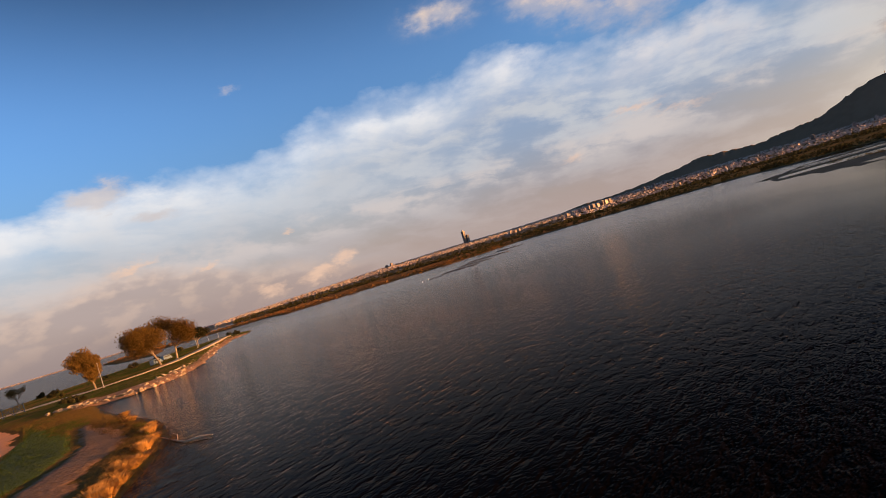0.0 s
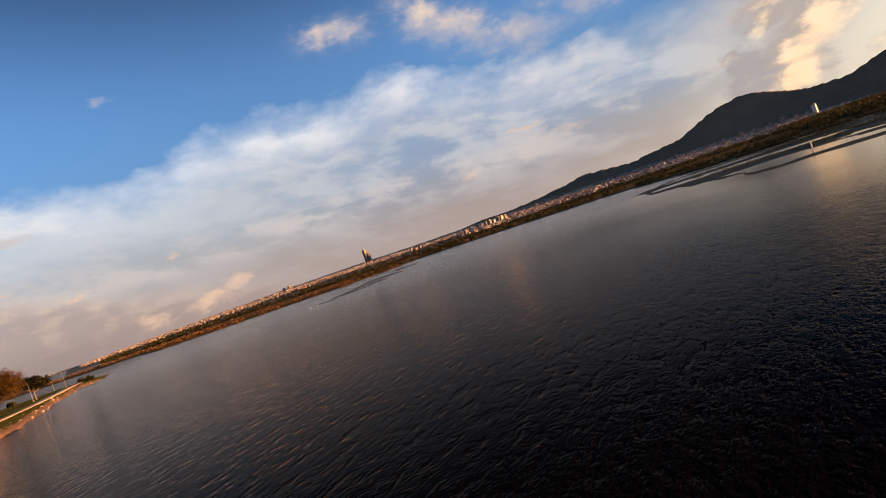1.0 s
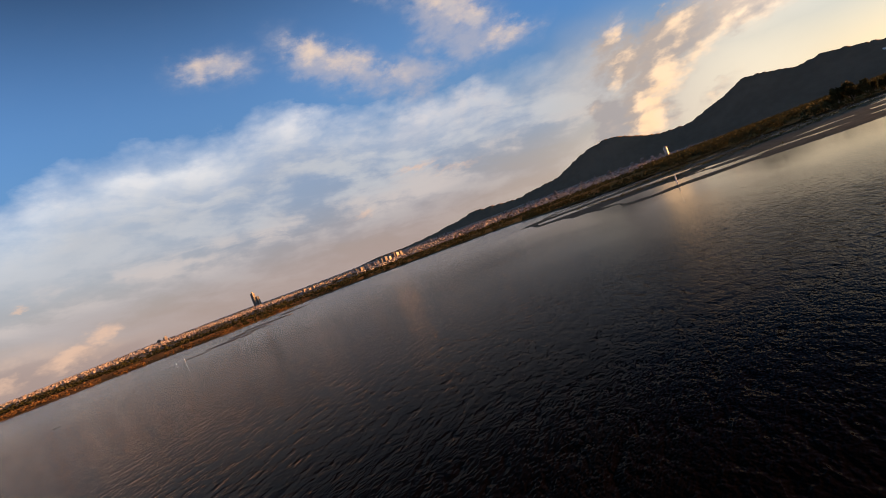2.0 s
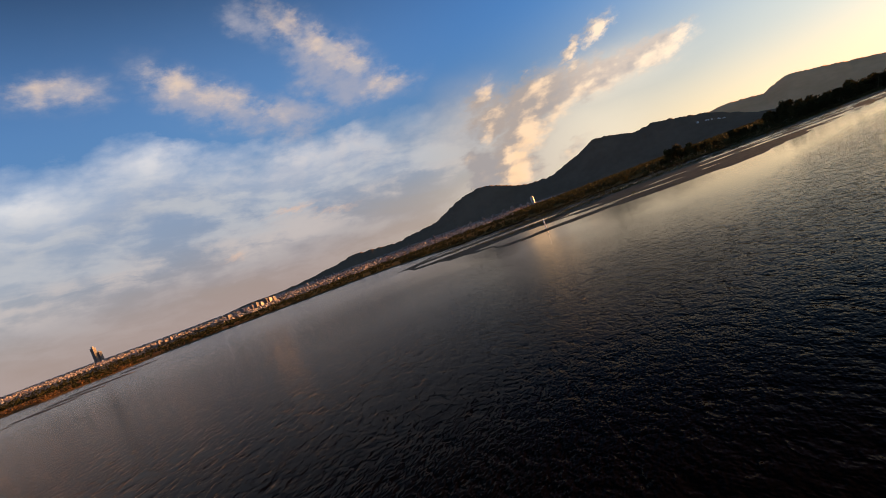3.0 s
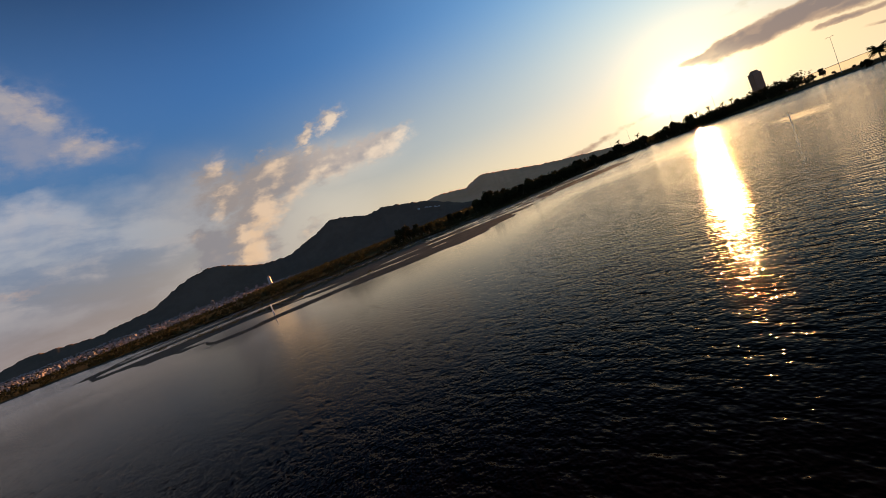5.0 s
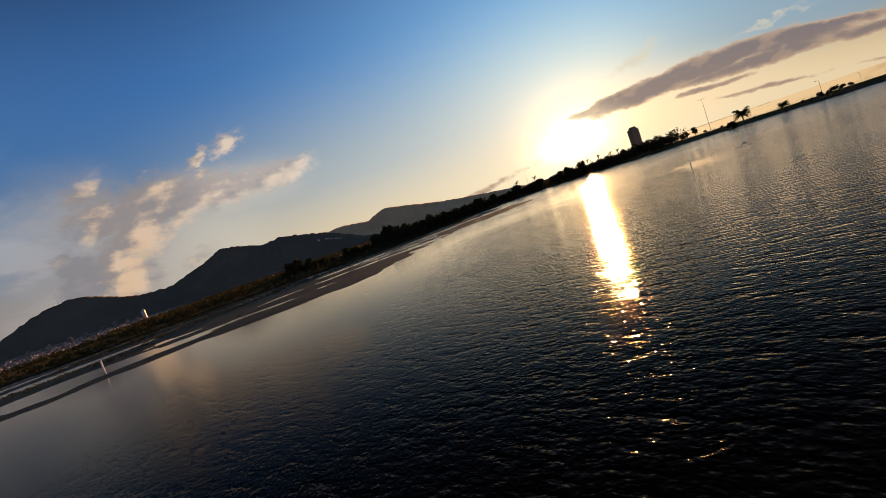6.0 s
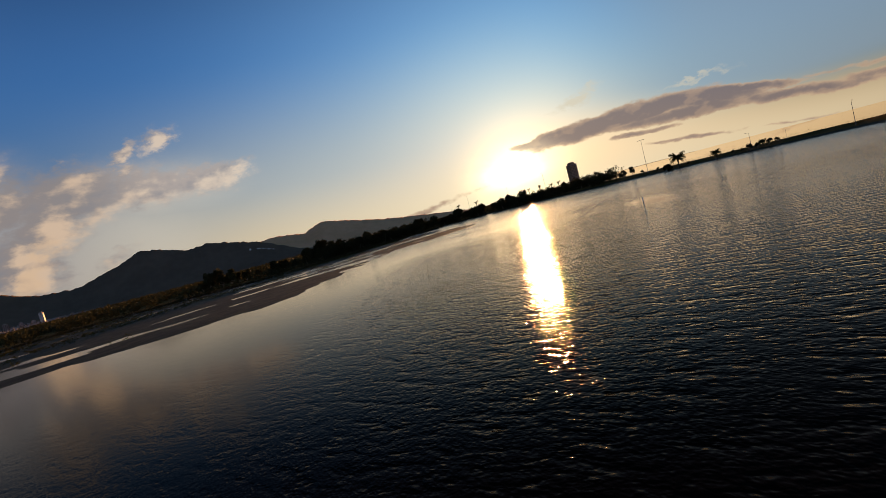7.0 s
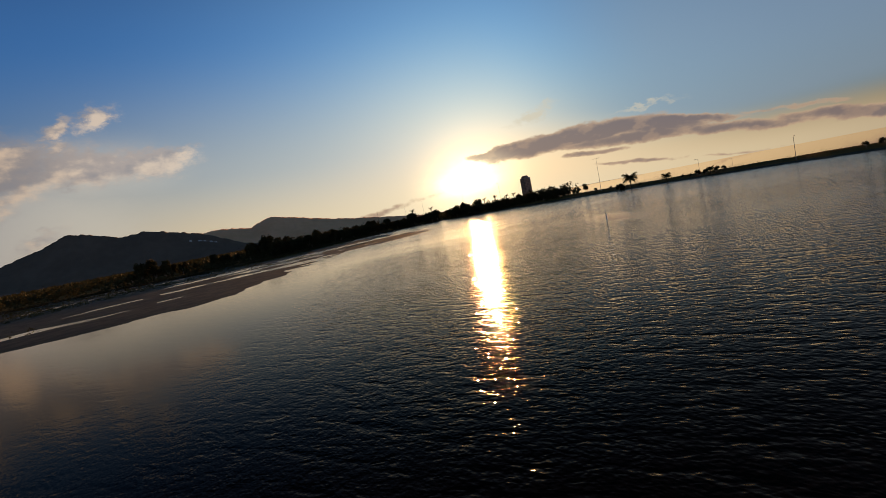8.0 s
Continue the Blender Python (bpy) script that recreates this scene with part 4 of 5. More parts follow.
# ---- posts, lamps, masts ----
def make_lamp(name, height, arm, label, heads=1):
    root = new(name)
    tagged(root, label, "lamp post")
    bm = bmesh.new()
    tube(bm, [(0, 0, -0.3), (0, 0, height * 0.5), (0, 0, height)], [0.12, 0.09, 0.06], 8)
    part("pole", bm, M_METAL, root)
    for k in range(heads):
        way = 1 if k == 0 else -1
        bm = bmesh.new()
        tube(bm, [(0, 0, height - 0.1), (way * arm * 0.5, 0, height + 0.25), (way * arm, 0, height + 0.2)], [0.07, 0.06, 0.05], 6)
        part("arm", bm, M_METAL, root)
        bm = bmesh.new()
        box(bm, min(way * arm * 0.9, way * (arm + 0.7)), max(way * arm * 0.9, way * (arm + 0.7)), -0.17, 0.17, height + 0.1, height + 0.28)
        part("lamp_head", bm, M_CONCRETE, root, "flat grey lamp head")
    bm = bmesh.new()
    tube(bm, [(0, 0, -0.1), (0, 0, 0.5)], [0.26, 0.2], 8)
    part("base", bm, M_CONCRETE, root)
    return root


lamp = stand(make_lamp("street_lamp", 7.6, 1.4, "tall grey street lamp beside the path"), -112, 152, 2.2)
lamp["group"] = "lamps along the path"
again(lamp, -131, 246, 2.2, 1.0)
again(lamp, -138, 284, 2.2, 1.0)
again(lamp, -152, 300, 2.2, 0.95)
mast = stand(make_lamp("floodlight_mast", 19.0, 1.6, "tall thin floodlight mast with two heads", 2), 349, -86, 0.5)
mast["group"] = "lamp masts on the dike"
side_lamp = stand(make_lamp("dike_lamp", 9.0, 1.2, "thin street lamp on the dike"), 243, -120, 2.6)
side_lamp["group"] = "lamp masts on the dike"
again(side_lamp, 286, -108, 0.6, 0.85)
again(side_lamp, 271, -114, 0.6, 0.5)
thin = stand(make_lamp("thin_mast", 20.0, 0.6, "thin metal mast rising out of the wood"), 454, -48, 1.0)
thin["group"] = "masts in the wood"
for x, y, k in [(470, -20, 0.85), (500, 12, 0.95), (500, 28, 0.85), (492, 52, 0.8), (430, -66, 0.8)]:
    again(thin, x, y, k * 7, k)


def make_post(name, height, width, label):
    root = new(name)
    tagged(root, label, "post")
    bm = bmesh.new()
    tube(bm, [(0, 0, -1.2), (0, 0, height * 0.6), (0.03, 0, height)], [width / 2, width / 2, width * 0.42], 8)
    part("shaft", bm, M_WHITE, root)
    bm = bmesh.new()
    tube(bm, [(0.03, 0, height), (0.03, 0, height + 0.12)], [width * 0.6, width * 0.5], 8)
    part("cap", bm, M_CONCRETE, root)
    return root


post = stand(make_post("white_post", 2.4, 0.36, "white marker post in the shallow water"), 134, 122, z=0.0)
post["group"] = "marker posts"
again(post, 149, -0.5, 2, 0.5, 0.0)
again(post, -14, 237, 1, 0.3, 0.0)
again(post, -11, 238, 1, 0.45, 0.0)


def make_antenna(name, height, label):
    root = new(name)
    tagged(root, label, "antenna mast")
    bm = bmesh.new()
    for dx, dy in ((-1, -0.6), (1, -0.6), (0, 1.1)):
        tube(bm, [(dx * 2.2, dy * 2.2, -4), (dx * 0.5, dy * 0.5, height)], [0.7, 0.5], 5)
    part("legs", bm, M_METAL, root)
    bm = bmesh.new()
    for k in range(7):
        z0 = height * k / 7
        w0 = 2.2 - 1.7 * k / 7
        tube(bm, [(-w0, -0.6 * w0, z0), (0, 1.1 * w0, z0 + height / 7)], [0.3, 0.3], 4)
        tube(bm, [(w0, -0.6 * w0, z0), (0, 1.1 * w0, z0 + height / 7)], [0.3, 0.3], 4)
    part("bracing", bm, M_METAL, root)
    bm = bmesh.new()
    tube(bm, [(0, 0, height), (0, 0, height * 1.2)], [0.5, 0.3], 5)
    part("spike", bm, M_METAL, root)
    return root


ant = make_antenna("antenna_mast", 42, "slim red and white antenna mast on the ridge")
ant["group"] = "antenna masts on the ridge"
for k, (a, s_) in enumerate([(43.8, 0.55), (44.05, 0.7), (44.3, 0.6), (44.7, 0.4)]):
    p = bearing(a, 0, 3790)
    zz = float(np.interp(a, [q[0] for q in NEAR_RANGE], [q[1] for q in NEAR_RANGE])) - 6
    if k == 0:
        stand(ant, p.x, p.y, 0, s_, zz)
    else:
        again(ant, p.x, p.y, k, s_, zz)


# ---- town ----
def make_block(name, w, d, h, storeys, bays, wall, label, crown=0.0, category="building"):
    """A flat-roofed building with recessed rows of windows on all sides."""
    root = new(name)
    tagged(root, label, category)
    bm = bmesh.new()
    box(bm, -w / 2, w / 2, -d / 2, d / 2, -4, h)
    part("wall", bm, wall, root)
    bm = bmesh.new()
    box(bm, -w / 2 - 0.4, w / 2 + 0.4, -d / 2 - 0.4, d / 2 + 0.4, h, h + 0.9)
    roof = part("roof", bm, M_CONCRETE, root)
    bm = bmesh.new()
    box(bm, -w / 4, w / 4, -d / 4, d / 4, h + 0.9, h + 0.9 + max(2.5, crown))
    part("roof_house", bm, M_CONCRETE, roof)
    step_z = h / storeys
    bm = bmesh.new()
    ww = w / bays * 0.55
    box(bm, -ww / 2, ww / 2, -0.12, 0.12, 0, step_z * 0.55)
    glass = bpy.data.meshes.new("window")
    bm.to_mesh(glass)
    bm.free()
    glass.materials.append(M_GLASS)
    for face in range(4):
        span, out = (w, d / 2) if face % 2 == 0 else (d, w / 2)
        cols = bays if face % 2 == 0 else max(2, int(bays * d / w))
        for i in range(storeys):
            for j in range(cols):
                pane = new("window", glass)
                pane.parent = root
                pane.matrix_basis = pose(0, 0, 0, 0, 0, 90 * face) @ pose((j + 0.5 - cols / 2) * span / cols, -out, i * step_z + step_z * 0.25)
    return root


def make_house(name, w, d, h, pitch, wall, roofing, label):
    root = new(name)
    tagged(root, label, "house")
    bm = bmesh.new()
    box(bm, -w / 2, w / 2, -d / 2, d / 2, -3, h)
    part("wall", bm, wall, root)
    bm = bmesh.new()
    e = 0.5
    lowv = [bm.verts.new(p) for p in ((-w / 2 - e, -d / 2 - e, h), (w / 2 + e, -d / 2 - e, h), (w / 2 + e, d / 2 + e, h), (-w / 2 - e, d / 2 + e, h))]
    topv = [bm.verts.new(p) for p in ((-w / 4, 0, h + pitch), (w / 4, 0, h + pitch))]
    for f in ((lowv[0], lowv[1], topv[1], topv[0]), (lowv[1], lowv[2], topv[1]), (lowv[2], lowv[3], topv[0], topv[1]), (lowv[3], lowv[0], topv[0]), (lowv[3], lowv[2], lowv[1], lowv[0])):
        bm.faces.new(f)
    part("roof", bm, roofing, root)
    for k in range(3):
        bm = bmesh.new()
        x0 = (k - 1) * w / 3.2
        box(bm, x0 - 0.7, x0 + 0.7, -d / 2 - 0.1, -d / 2 + 0.1, h * 0.5, h * 0.8)
        part("window", bm, M_GLASS, root)
    return root


def in_town(ob, az_, d, turn=None, size=1.0, first=False):
    p = bearing(az_, 0, d)
    t_ = 0.785 + rng.uniform(-0.3, 0.3) if turn is None else turn
    return (stand if first else again)(ob, p.x, p.y, t_, size, city_z(az_, d))


tower = make_block("tower_block", 13, 12, 56, 17, 5, M_WALL, "tall brown tower block above the town", 6, "tower")
in_town(tower, 2.75, 2250, 0.75, 1.0, True)
annex = make_block("tower_annex", 13, 13, 36, 11, 4, M_WALL, "lower brown slab beside the tower block", 0, "tower")
in_town(annex, 3.08, 2255, 0.75, 1.0, True)
slim = make_block("white_tower_block", 8, 14, 46, 14, 3, M_WHITE, "slender white tower block below the mountain", 4, "tower")
p = bearing(50.2, 0, 1900)
stand(slim, p.x + 18, p.y + 27, 0.2, 0.8, 2.0)
M_TOWER = grainy("tower_plaster", (0.42, 0.27, 0.17), (0.34, 0.22, 0.14), 0.05)
seafront = make_block("sunset_tower", 16, 14, 39, 13, 5, M_TOWER, "dark tower block with stepped rounded top", 3.5, "tower")
p = bearing(105.3, 0, 1150)
stand(seafront, p.x + 62, p.y + 37, 0.3, 1.14, 1.5)
bm = bmesh.new()
tube(bm, [(0, 0, 39.5), (0, 0, 42.5), (0, 0, 44.5)], [7.7, 6.8, 5.0], 14)
part("rounded_crown", bm, M_TOWER, seafront)

flat_block = make_block("apartment_block", 17, 12, 20, 6, 5, M_WALL, "pale apartment block lit by the evening sun")
flat_block["group"] = "apartment blocks of the town"
blocks = [(17.0, 1450, 1.0), (17.5, 1480, 1.1), (18.0, 1460, 0.9), (18.5, 1500, 1.2), (18.9, 1510, 1.15), (19.3, 1520, 1.1), (15.2, 1450, 0.9), (14.6, 1400, 0.8), (16.0, 1490, 1.0), (23.0, 2000, 0.9), (24.0, 2050, 1.0), (25.0, 2080, 1.0), (26.0, 2100, 0.9), (8.0, 1500, 0.8), (9.0, 1550, 0.7), (-6.2, 2200, 1.2), (-6.8, 2210, 1.0), (41.0, 1900, 1.1), (42.5, 1850, 1.2), (44.0, 1800, 1.3), (45.2, 1850, 1.1), (46.5, 1800, 1.3), (47.5, 1820, 1.5), (48.5, 1860, 1.2), (49.3, 1840, 1.0), (38.0, 1900, 1.1), (35.0, 1950, 1.0), (52.0, 1800, 0.8), (54.0, 1700, 0.7)]
for k, (a, d, s_) in enumerate(blocks):
    in_town(flat_block, a, d, None, s_ * 0.62, k == 0)
HOUSES = [make_house("house", w, d, h, r, M_WALL, rf, "small plastered town house with low roof") for w, d, h, r, rf in ((12, 9, 7, 2.2, M_ROOF), (15, 10, 10, 2.0, M_ROOF), (10, 10, 6, 1.8, M_ROOF), (18, 11, 12, 1.2, M_CONCRETE))]
for k in HOUSES:
    k["group"] = "houses of the town"
for k in range(230):
    a = -24 + 78 * (k + rng.random()) / 230
    in_town(HOUSES[k % 4], a, rng.uniform(1500, 2350), None, rng.uniform(0.38, 0.6), k < 4)
villa = make_house("hill_house", 16, 12, 12, 3, M_WHITE, M_ROOF, "white house high on the mountain side")
villa["group"] = "houses on the mountain"
for k in range(12):
    a = 68.0 + 2.6 * rng.random()
    p = bearing(a, 0, 3700)
    top = float(np.interp(a, [q[0] for q in NEAR_RANGE], [q[1] for q in NEAR_RANGE]))
    (stand if k == 0 else again)(villa, p.x, p.y, rng.uniform(-0.5, 0.5), rng.uniform(0.4, 0.85), top * 0.68 - 2)
# the rest of the town, past counting
verts, faces = [], []
for k in range(13000):
    a, d = rng.uniform(-26, 56), 2440 - 900 * rng.random() ** 1.3
    if k % 6 == 0:
        a, d = rng.uniform(14, 56), rng.uniform(1100, 1800)
    elif a > 22 and k % 5 < 2:
        a = rng.uniform(-26, 20)
    if k >= 10600:
        a, d = rng.uniform(-60, -28), rng.uniform(4420, 4690)
    c = bearing(a, 0, d)
    z0 = city_z(a, d) - 1 if k < 10600 else 0.5 + 8 * (d - 4300) / 400
    w, q, h, t_ = rng.uniform(1.9, 4.4), rng.uniform(1.7, 3.4), rng.choice((1.8, 2.2, 2.6, 3.2, 4.4)), 0.785 + rng.uniform(-0.4, 0.4)
    if k >= 10600:
        h, w = h * 0.45, w * 0.6
    b = len(verts)
    for z in (z0 - 2, z0 + h):
        for sx, sy in ((-1, -1), (1, -1), (1, 1), (-1, 1)):
            verts.append((c.x + sx * w * math.cos(t_) - sy * q * math.sin(t_), c.y + sx * w * math.sin(t_) + sy * q * math.cos(t_), z))
    verts.append((c.x, c.y, z0 + h + rng.choice((0.6, 2.2, 2.6))))
    faces += [(b, b + 1, b + 5, b + 4), (b + 1, b + 2, b + 6, b + 5), (b + 2, b + 3, b + 7, b + 6), (b + 3, b, b + 4, b + 7)]
    faces += [(b + 4 + i, b + 4 + (i + 1) % 4, b + 8) for i in range(4)]
m, n, shader = material("town_walls")
isle = n.put("ShaderNodeNewGeometry").outputs["Random Per Island"]
c = n.mix(n.ramp(isle, 0.0, 0.55), rgb(0.46, 0.40, 0.38), rgb(0.30, 0.23, 0.20))
c = n.mix(n.ramp(isle, 0.75, 0.8), c, rgb(0.20, 0.10, 0.07))
n.tree.links.new(n.mix(n.noise(place_of(n), 0.15, 3.0), c, rgb(0.42, 0.36, 0.32)), shader.inputs["Base Color"])
tagged(mesh_object("town_houses", verts, faces, m), "crowded pink and white houses of the town", "houses", kind="stuff")
g = np.random.default_rng(61)
where_ = [(a, d) for a, d in zip(g.uniform(-24, 62, 5200), 700 + 1700 * g.random(5200) ** 1.5)]
leaf_field("town_trees", [(math.sin(radians(a)) * d, math.cos(radians(a)) * d, city_z(a, d) + 1.5) for a, d in where_], 3.2, 10, 1.7, M_LEAF_FAR, "scattered trees among the town houses", "trees", 61)


# ---- peninsula: path, bare ground, stones, driftwood ----
def ribbon(name, line, width, mat, label, lift=0.12):
    pts = []
    for (ax, ay), (bx, by) in zip(line, line[1:]):
        for k in range(12):
            pts.append((ax + (bx - ax) * k / 12, ay + (by - ay) * k / 12))
    pts = np.array(pts)
    for _ in range(30):
        pts[1:-1] = (pts[:-2] + pts[1:-1] * 2 + pts[2:]) / 4
    d = np.gradient(pts, axis=0)
    d /= np.linalg.norm(d, axis=1, keepdims=True)
    nrm = np.stack([-d[:, 1], d[:, 0]], 1)
    rows = []
    for off, dz in ((-0.5, -0.25), (-0.5, 0), (-0.17, 0.03), (0.17, 0.03), (0.5, 0), (0.5, -0.25)):
        q = pts + nrm * width * off
        rows.append(np.column_stack([q, land_height(pts[:, 0], pts[:, 1]) + lift + dz]))
    m_, k_ = len(pts), len(rows)
    verts = np.stack(rows, 1).reshape(-1, 3)
    faces = [(i * k_ + j, (i + 1) * k_ + j, (i + 1) * k_ + j + 1, i * k_ + j + 1) for i in range(m_ - 1) for j in range(k_ - 1)]
    return tagged(mesh_object(name, verts.tolist(), faces, mat, smooth=True), label, "path", kind="structure")


ribbon("footpath", [(-175, 160), (-145, 160), (-126, 158), (-113, 159), (-107, 168), (-108, 187), (-113, 210), (-121, 240), (-130, 270), (-134, 285)], 6.0, M_ASPHALT, "pale worn footpath along the peninsula")


def patch(name, outline, mat, label, seed, step=0.6, lift=0.07):
    xs, ys = [p[0] for p in outline], [p[1] for p in outline]
    gx, gy = np.meshgrid(np.arange(min(xs), max(xs), step), np.arange(min(ys), max(ys), step), indexing="ij")
    gx = gx + (lattice_noise(gx * 3, gy * 3, seed) - 0.5) * step * 0.7
    gy = gy + (lattice_noise(gx * 3 + 9, gy * 3, seed + 1) - 0.5) * step * 0.7
    d = inside_distance(gx, gy, outline) + (rough_noise(gx / 3, gy / 3, 3, seed) - 0.45) * 3
    z = land_height(gx, gy) + np.where(d > 0.5, lift, -0.2)
    ny = gx.shape[1]
    ok = d > 0
    faces = [(i * ny + j, (i + 1) * ny + j, (i + 1) * ny + j + 1, i * ny + j + 1) for i in range(gx.shape[0] - 1) for j in range(ny - 1) if ok[i, j] or ok[i + 1, j] or ok[i, j + 1] or ok[i + 1, j + 1]]
    ob = mesh_object(name, np.stack([gx.ravel(), gy.ravel(), z.ravel()], 1).tolist(), faces, mat, smooth=True)
    return tagged(ob, label, "ground patch", kind="structure")


TRACK = [(-61, 77), (-49, 67), (-40, 57), (-37, 48), (-34, 41), (-32, 36), (-27, 27), (-38, 27), (-40, 38), (-42, 43), (-43, 47), (-45, 52), (-47, 57), (-60, 73)]
SAND = [(-120, 120), (-102, 107), (-85, 92), (-69, 73), (-62, 61), (-75, 55), (-110, 80), (-135, 110)]
patch("dirt_track", TRACK, M_DIRT, "bare brown earth track", 3)
patch("sand_patch", SAND, M_SAND, "bare pink sand", 5)
LAWN = [(-88, 97), (-68, 79), (-54, 66), (-45, 54), (-43, 48), (-44, 43), (-50, 42), (-59, 56), (-67, 69), (-78, 85)]
patch("green_lawn", LAWN, grainy("fresh_grass", (0.036, 0.066, 0.008), (0.062, 0.084, 0.014), 0.3, bump=1.0, relief=0.6), "fresh green grass", 7)

patch("stony_bank", [(-116, 268), (-108, 256), (-98, 206), (-82, 166), (-73, 138), (-70, 120), (-76, 109), (-88, 108), (-100, 122), (-100, 127), (-88, 119), (-81, 124), (-80, 140), (-90, 168), (-106, 208), (-118, 250)], grainy("gravel_bank", (0.38, 0.20, 0.10), (0.25, 0.135, 0.07), 0.4, bump=0.9, relief=0.4), "orange gravel bank under the boulders", 9, 0.8)

# stones of the shore, each its own
STONES = []
for k in range(5):
    bm = bmesh.new()
    for _ in range(13):
        p = ball_point().normalized()
        bm.verts.new((p.x * rng.uniform(0.7, 1), p.y * rng.uniform(0.55, 0.9), p.z * rng.uniform(0.4, 0.65)))
    bmesh.ops.convex_hull(bm, input=bm.verts[:])
    for v in [v for v in bm.verts if not v.link_faces]:
        bm.verts.remove(v)
    me = bpy.data.meshes.new("shore_stone")
    bm.to_mesh(me)
    bm.free()
    me.materials.append(M_ROCK)
    STONES.append(me)
SHORE = [(-114, 268), (-112, 248), (-99, 206), (-84, 168), (-75, 140), (-72, 122), (-76, 112), (-86, 114), (-95, 116)]
for k in range(300):
    u = rng.random() ** 0.75 * (len(SHORE) - 1)
    i = min(int(u), len(SHORE) - 2)
    f = u - i
    x = SHORE[i][0] * (1 - f) + SHORE[i + 1][0] * f + rng.uniform(-7.5, 1.0)
    y = SHORE[i][1] * (1 - f) + SHORE[i + 1][1] * f + rng.uniform(-2, 2)
    zz = ground_z(x, y)
    if zz < -0.35:
        continue
    st = new("shore_stone", STONES[k % 5])
    r = rng.choice((0.22, 0.28, 0.35, 0.45, 0.6, 0.8))
    st.matrix_basis = Matrix.LocRotScale((x, y, zz + r * 0.15), Euler((rng.uniform(-0.3, 0.3), rng.uniform(-0.3, 0.3), rng.uniform(0, 6))), (r, r, r))
    tagged(st, "pale sunlit boulder on the water's edge", "boulder", "boulders of the shore")

TUFTS = [make_tuft("dry_grass_tuft", h, w, 420, M_DRY, "orange dry grass tuft at the water's edge") for h, w in ((0.72, 2.0), (0.6, 2.4), (0.85, 2.0))]
for k in TUFTS:
    k["group"] = "dry tufts"
spots = [(-49.4, 70.3), (-39.1, 58.1), (-33.2, 47.8), (-33.7, 48.9), (-31, 42.5), (-31.5, 41.9), (-29.6, 38.8), (-30.6, 39.6), (-30.3, 37.8), (-34.9, 52.1), (-32.6, 43.6), (-28.6, 36), (-29.5, 36), (-31.0, 40.6), (-40, 60.0), (-53, 74.5), (-31.6, 44.5), (-33.6, 47.6), (-28.2, 34), (-27.4, 32), (-38, 56.5), (-57, 80)]
for k, (x, y) in enumerate(spots):
    (stand if k < 3 else again)(TUFTS[k % 3], x, y, k * 1.3, rng.uniform(0.75, 1.25))
g = np.random.default_rng(51)
foot = np.column_stack([np.concatenate([g.uniform(-190, -24, 42000), g.uniform(-100, -24, 40000)]), np.concatenate([g.uniform(28, 305, 42000), g.uniform(28, 112, 40000)])])
deep = inside_distance(foot[:, 0], foot[:, 1], PENINSULA)
thick = rough_noise(foot[:, 0] / 7, foot[:, 1] / 7, 3, 4)
on_path = np.min([np.hypot(foot[:, 0] - px, foot[:, 1] - py) for px, py in [(-145 + 19 * u, 160 - 2 * u) for u in np.linspace(0, 1, 12)] + [(-113 + 6 * u, 159 + 9 * u) for u in np.linspace(0, 1, 8)] + [(-126 + 13 * u, 158 + u) for u in np.linspace(0, 1, 8)] + [(-107 - 6 * u, 168 + 42 * u) for u in np.linspace(0, 1, 24)] + [(-113 - 21 * u, 210 + 75 * u) for u in np.linspace(0, 1, 40)]], axis=0)
track = np.maximum(inside_distance(foot[:, 0], foot[:, 1], TRACK), inside_distance(foot[:, 0], foot[:, 1], SAND))
foot_ok = (deep > 1.0) & (on_path > 2.6) & (track < -0.5)
lawn = inside_distance(foot[:, 0], foot[:, 1], LAWN) > 0
for name, mat, pick, label in (
    ("rough_grass", leaves("rough_grass", (0.14, 0.085, 0.028), (0.085, 0.06, 0.02)), foot_ok & ~lawn & ((thick > 0.5) | (foot[:, 1] < 118)) & (thick > 0.36), "rough orange-brown grass on the peninsula"),
    ("green_grass", leaves("green_grass", (0.037, 0.066, 0.009), (0.056, 0.078, 0.015)), foot_ok & (lawn | ((thick < 0.5) & (foot[:, 1] > 118)) | (thick < 0.36)), "short green grass on the peninsula")):
    q = foot[pick]
    leaf_field(name, np.column_stack([q, land_height(q[:, 0], q[:, 1]) + 0.06]), 0.4, 9, 0.062, mat, label, "grass", 52)

# dark weeds and flotsam between the tufts and along the water
foot = along([(-57, 78), (-50.9, 70.4), (-43, 62), (-36.5, 55.3), (-30.2, 45.9), (-27, 36), (-25, 26)], 8.0, -1.8, 3.5, 53, False)
leaf_field("shore_weeds", np.column_stack([foot, land_height(foot[:, 0], foot[:, 1]) + 0.15]), 0.45, 40, 0.055, leaves("brown_weeds", (0.10, 0.055, 0.02), (0.05, 0.035, 0.015)), "low brown weeds along the waterline", "weeds", 53)

log = new("driftwood_branch")
tagged(log, "long pale driftwood branch lying in shallow water", "driftwood")
bm = bmesh.new()
tube(bm, [(-36.5, 54.5, 0.15), (-33, 51.2, 0.1), (-30.2, 48.4, 0.1), (-28.6, 47.0, 0.1), (-26.9, 46.6, 0.22), (-25.6, 46.3, 0.16)], [0.03, 0.05, 0.07, 0.10, 0.15, 0.05], 7)
part("stem", bm, M_WOOD, log)
bm = bmesh.new()
tube(bm, [(-30.2, 48.4, 0.15), (-30.8, 49.6, 0.45), (-31.6, 50.2, 0.6)], [0.05, 0.035, 0.015], 5)
part("side_branch", bm, M_WOOD, log)

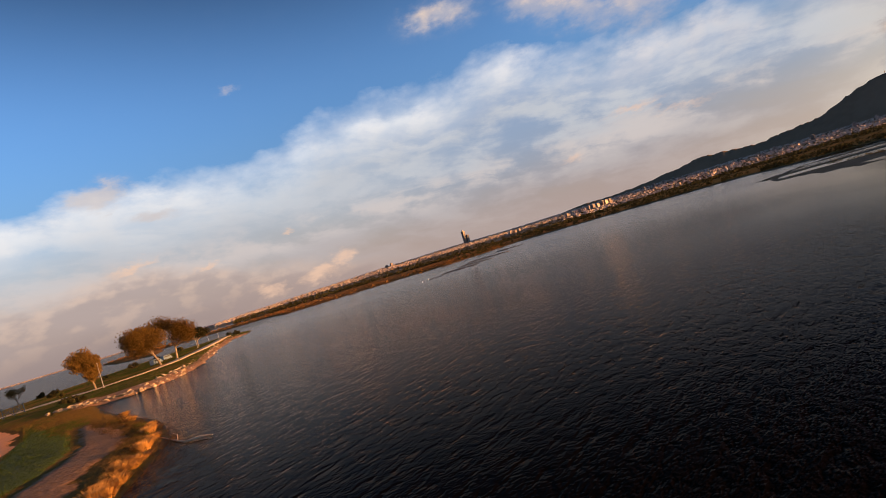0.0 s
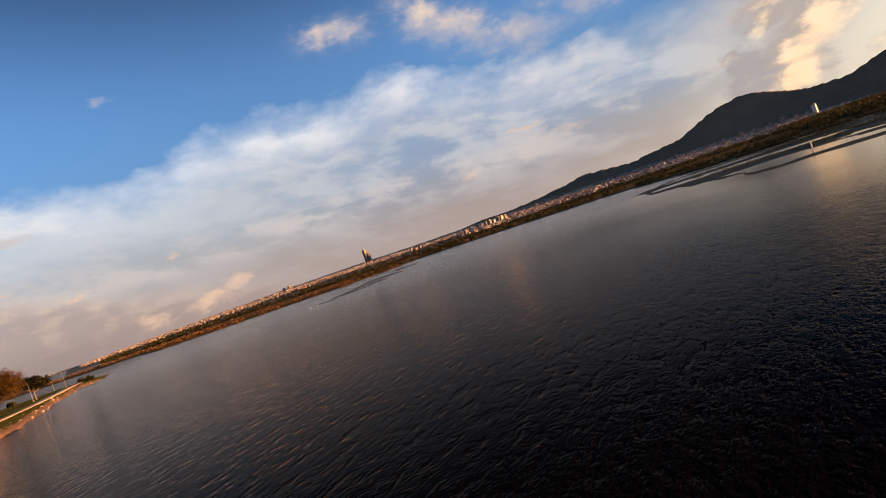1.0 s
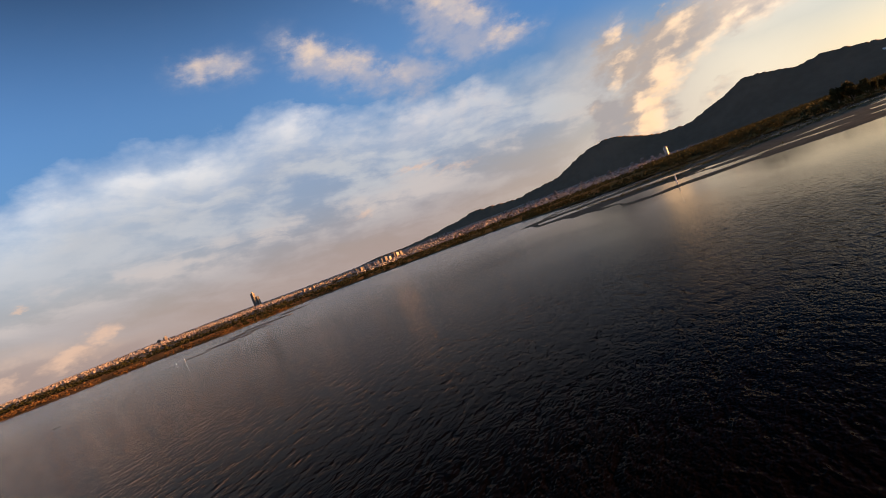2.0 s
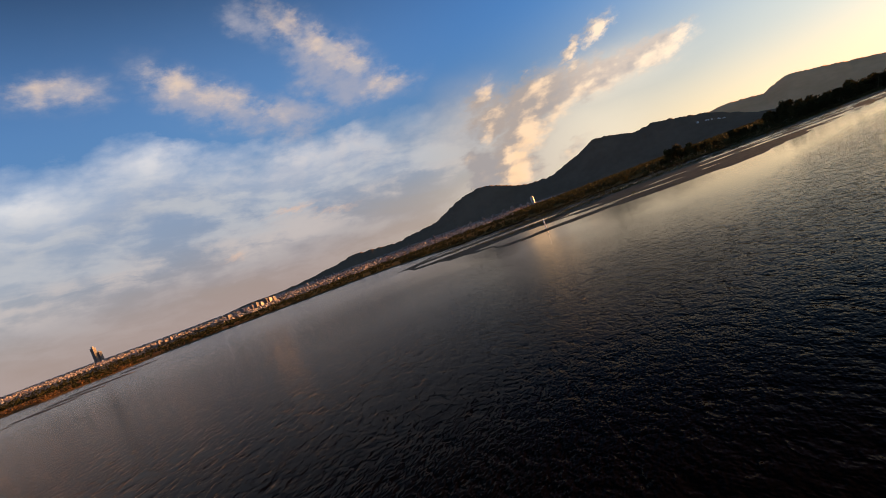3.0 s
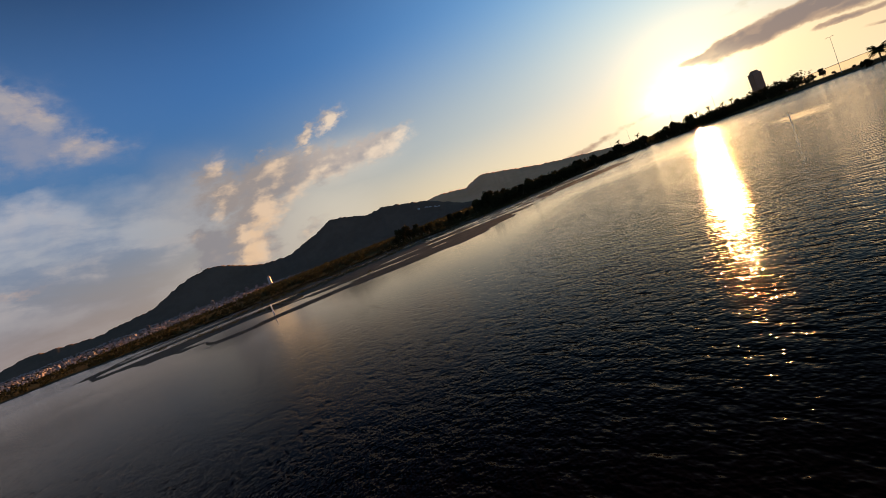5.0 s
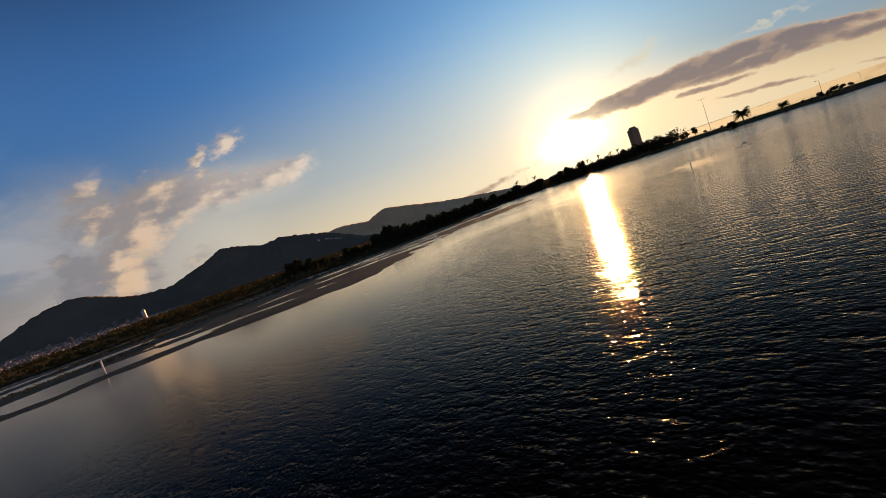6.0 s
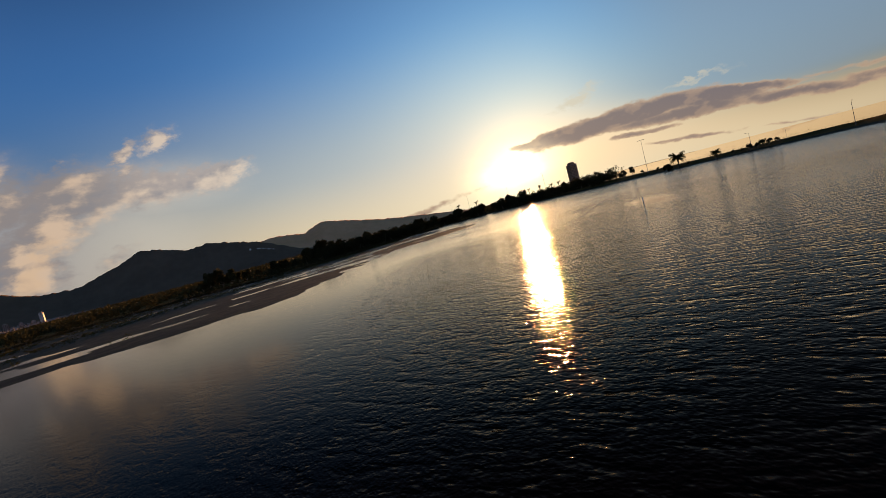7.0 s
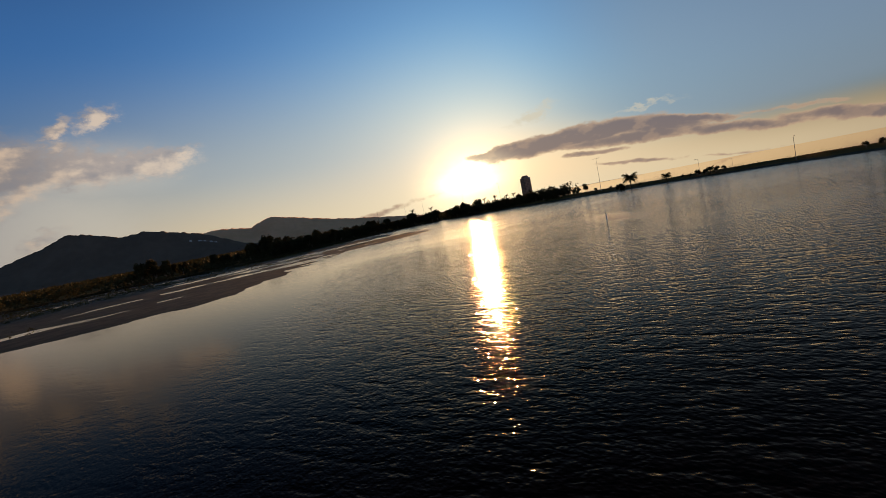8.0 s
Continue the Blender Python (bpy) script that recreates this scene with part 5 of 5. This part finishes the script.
rail = new("blue_railing")
tagged(rail, "blue painted metal railing with crossed bars", "railing")
for k in range(7):
    bm = bmesh.new()
    x, y = -147 + k * 1.9, 140.5 + k * 1.6
    z = ground_z(x, y)
    tube(bm, [(x, y, z - 0.3), (x, y, z + 3.2)], [0.12, 0.12], 6)
    part("post", bm, M_BLUE, rail)
    if k < 6:
        for lo, hi in ((3.1, 3.1), (1.6, 1.6), (0.2, 3.0), (3.0, 0.2)):
            bm = bmesh.new()
            tube(bm, [(x, y, z + lo), (x + 1.9, y + 1.6, z + hi)], [0.08, 0.08], 5)
            part("bar", bm, M_BLUE, rail)


def make_van(name, paint, label):
    root = new(name)
    tagged(root, label, "van")
    bm = bmesh.new()
    outline = [(-2.4, 0.35), (2.3, 0.35), (2.4, 0.95), (1.7, 1.15), (1.1, 2.0), (-2.3, 2.05), (-2.45, 1.2)]
    a = [bm.verts.new((x, -0.9, z)) for x, z in outline]
    b = [bm.verts.new((x, 0.9, z)) for x, z in outline]
    bm.faces.new(a)
    bm.faces.new(b[::-1])
    for i in range(len(outline)):
        j = (i + 1) % len(outline)
        bm.faces.new((a[j], a[i], b[i], b[j]))
    bmesh.ops.bevel(bm, geom=bm.edges[:], offset=0.08, segments=2, affect="EDGES")
    part("body", bm, paint, root)
    for y in (-0.92, 0.92):
        bm = bmesh.new()
        box(bm, -2.0, 1.0, y - 0.02, y + 0.02, 1.25, 1.8)
        part("side_window", bm, M_GLASS, root)
        for x in (-1.5, 1.5):
            bm = bmesh.new()
            tube(bm, [(x, y - 0.12, 0.34), (x, y + 0.12, 0.34)], [0.34, 0.34], 14)
            wheel = part("wheel", bm, grainy("rubber", (0.03, 0.03, 0.03), (0.05, 0.05, 0.05), 3.0), root)
            bm = bmesh.new()
            tube(bm, [(x, y - 0.14, 0.34), (x, y + 0.14, 0.34)], [0.18, 0.18], 10)
            part("hub", bm, M_METAL, wheel)
    return root


blue_van = stand(make_van("parked_blue_van", grainy("pale_blue_paint", (0.12, 0.18, 0.26), (0.10, 0.15, 0.22), 1.0, 0.4), "pale blue van parked under the trees"), -131, 219, 1.3)
blue_van["group"] = "parked vans"
again(blue_van, -126, 203, 1.5, 1.1)
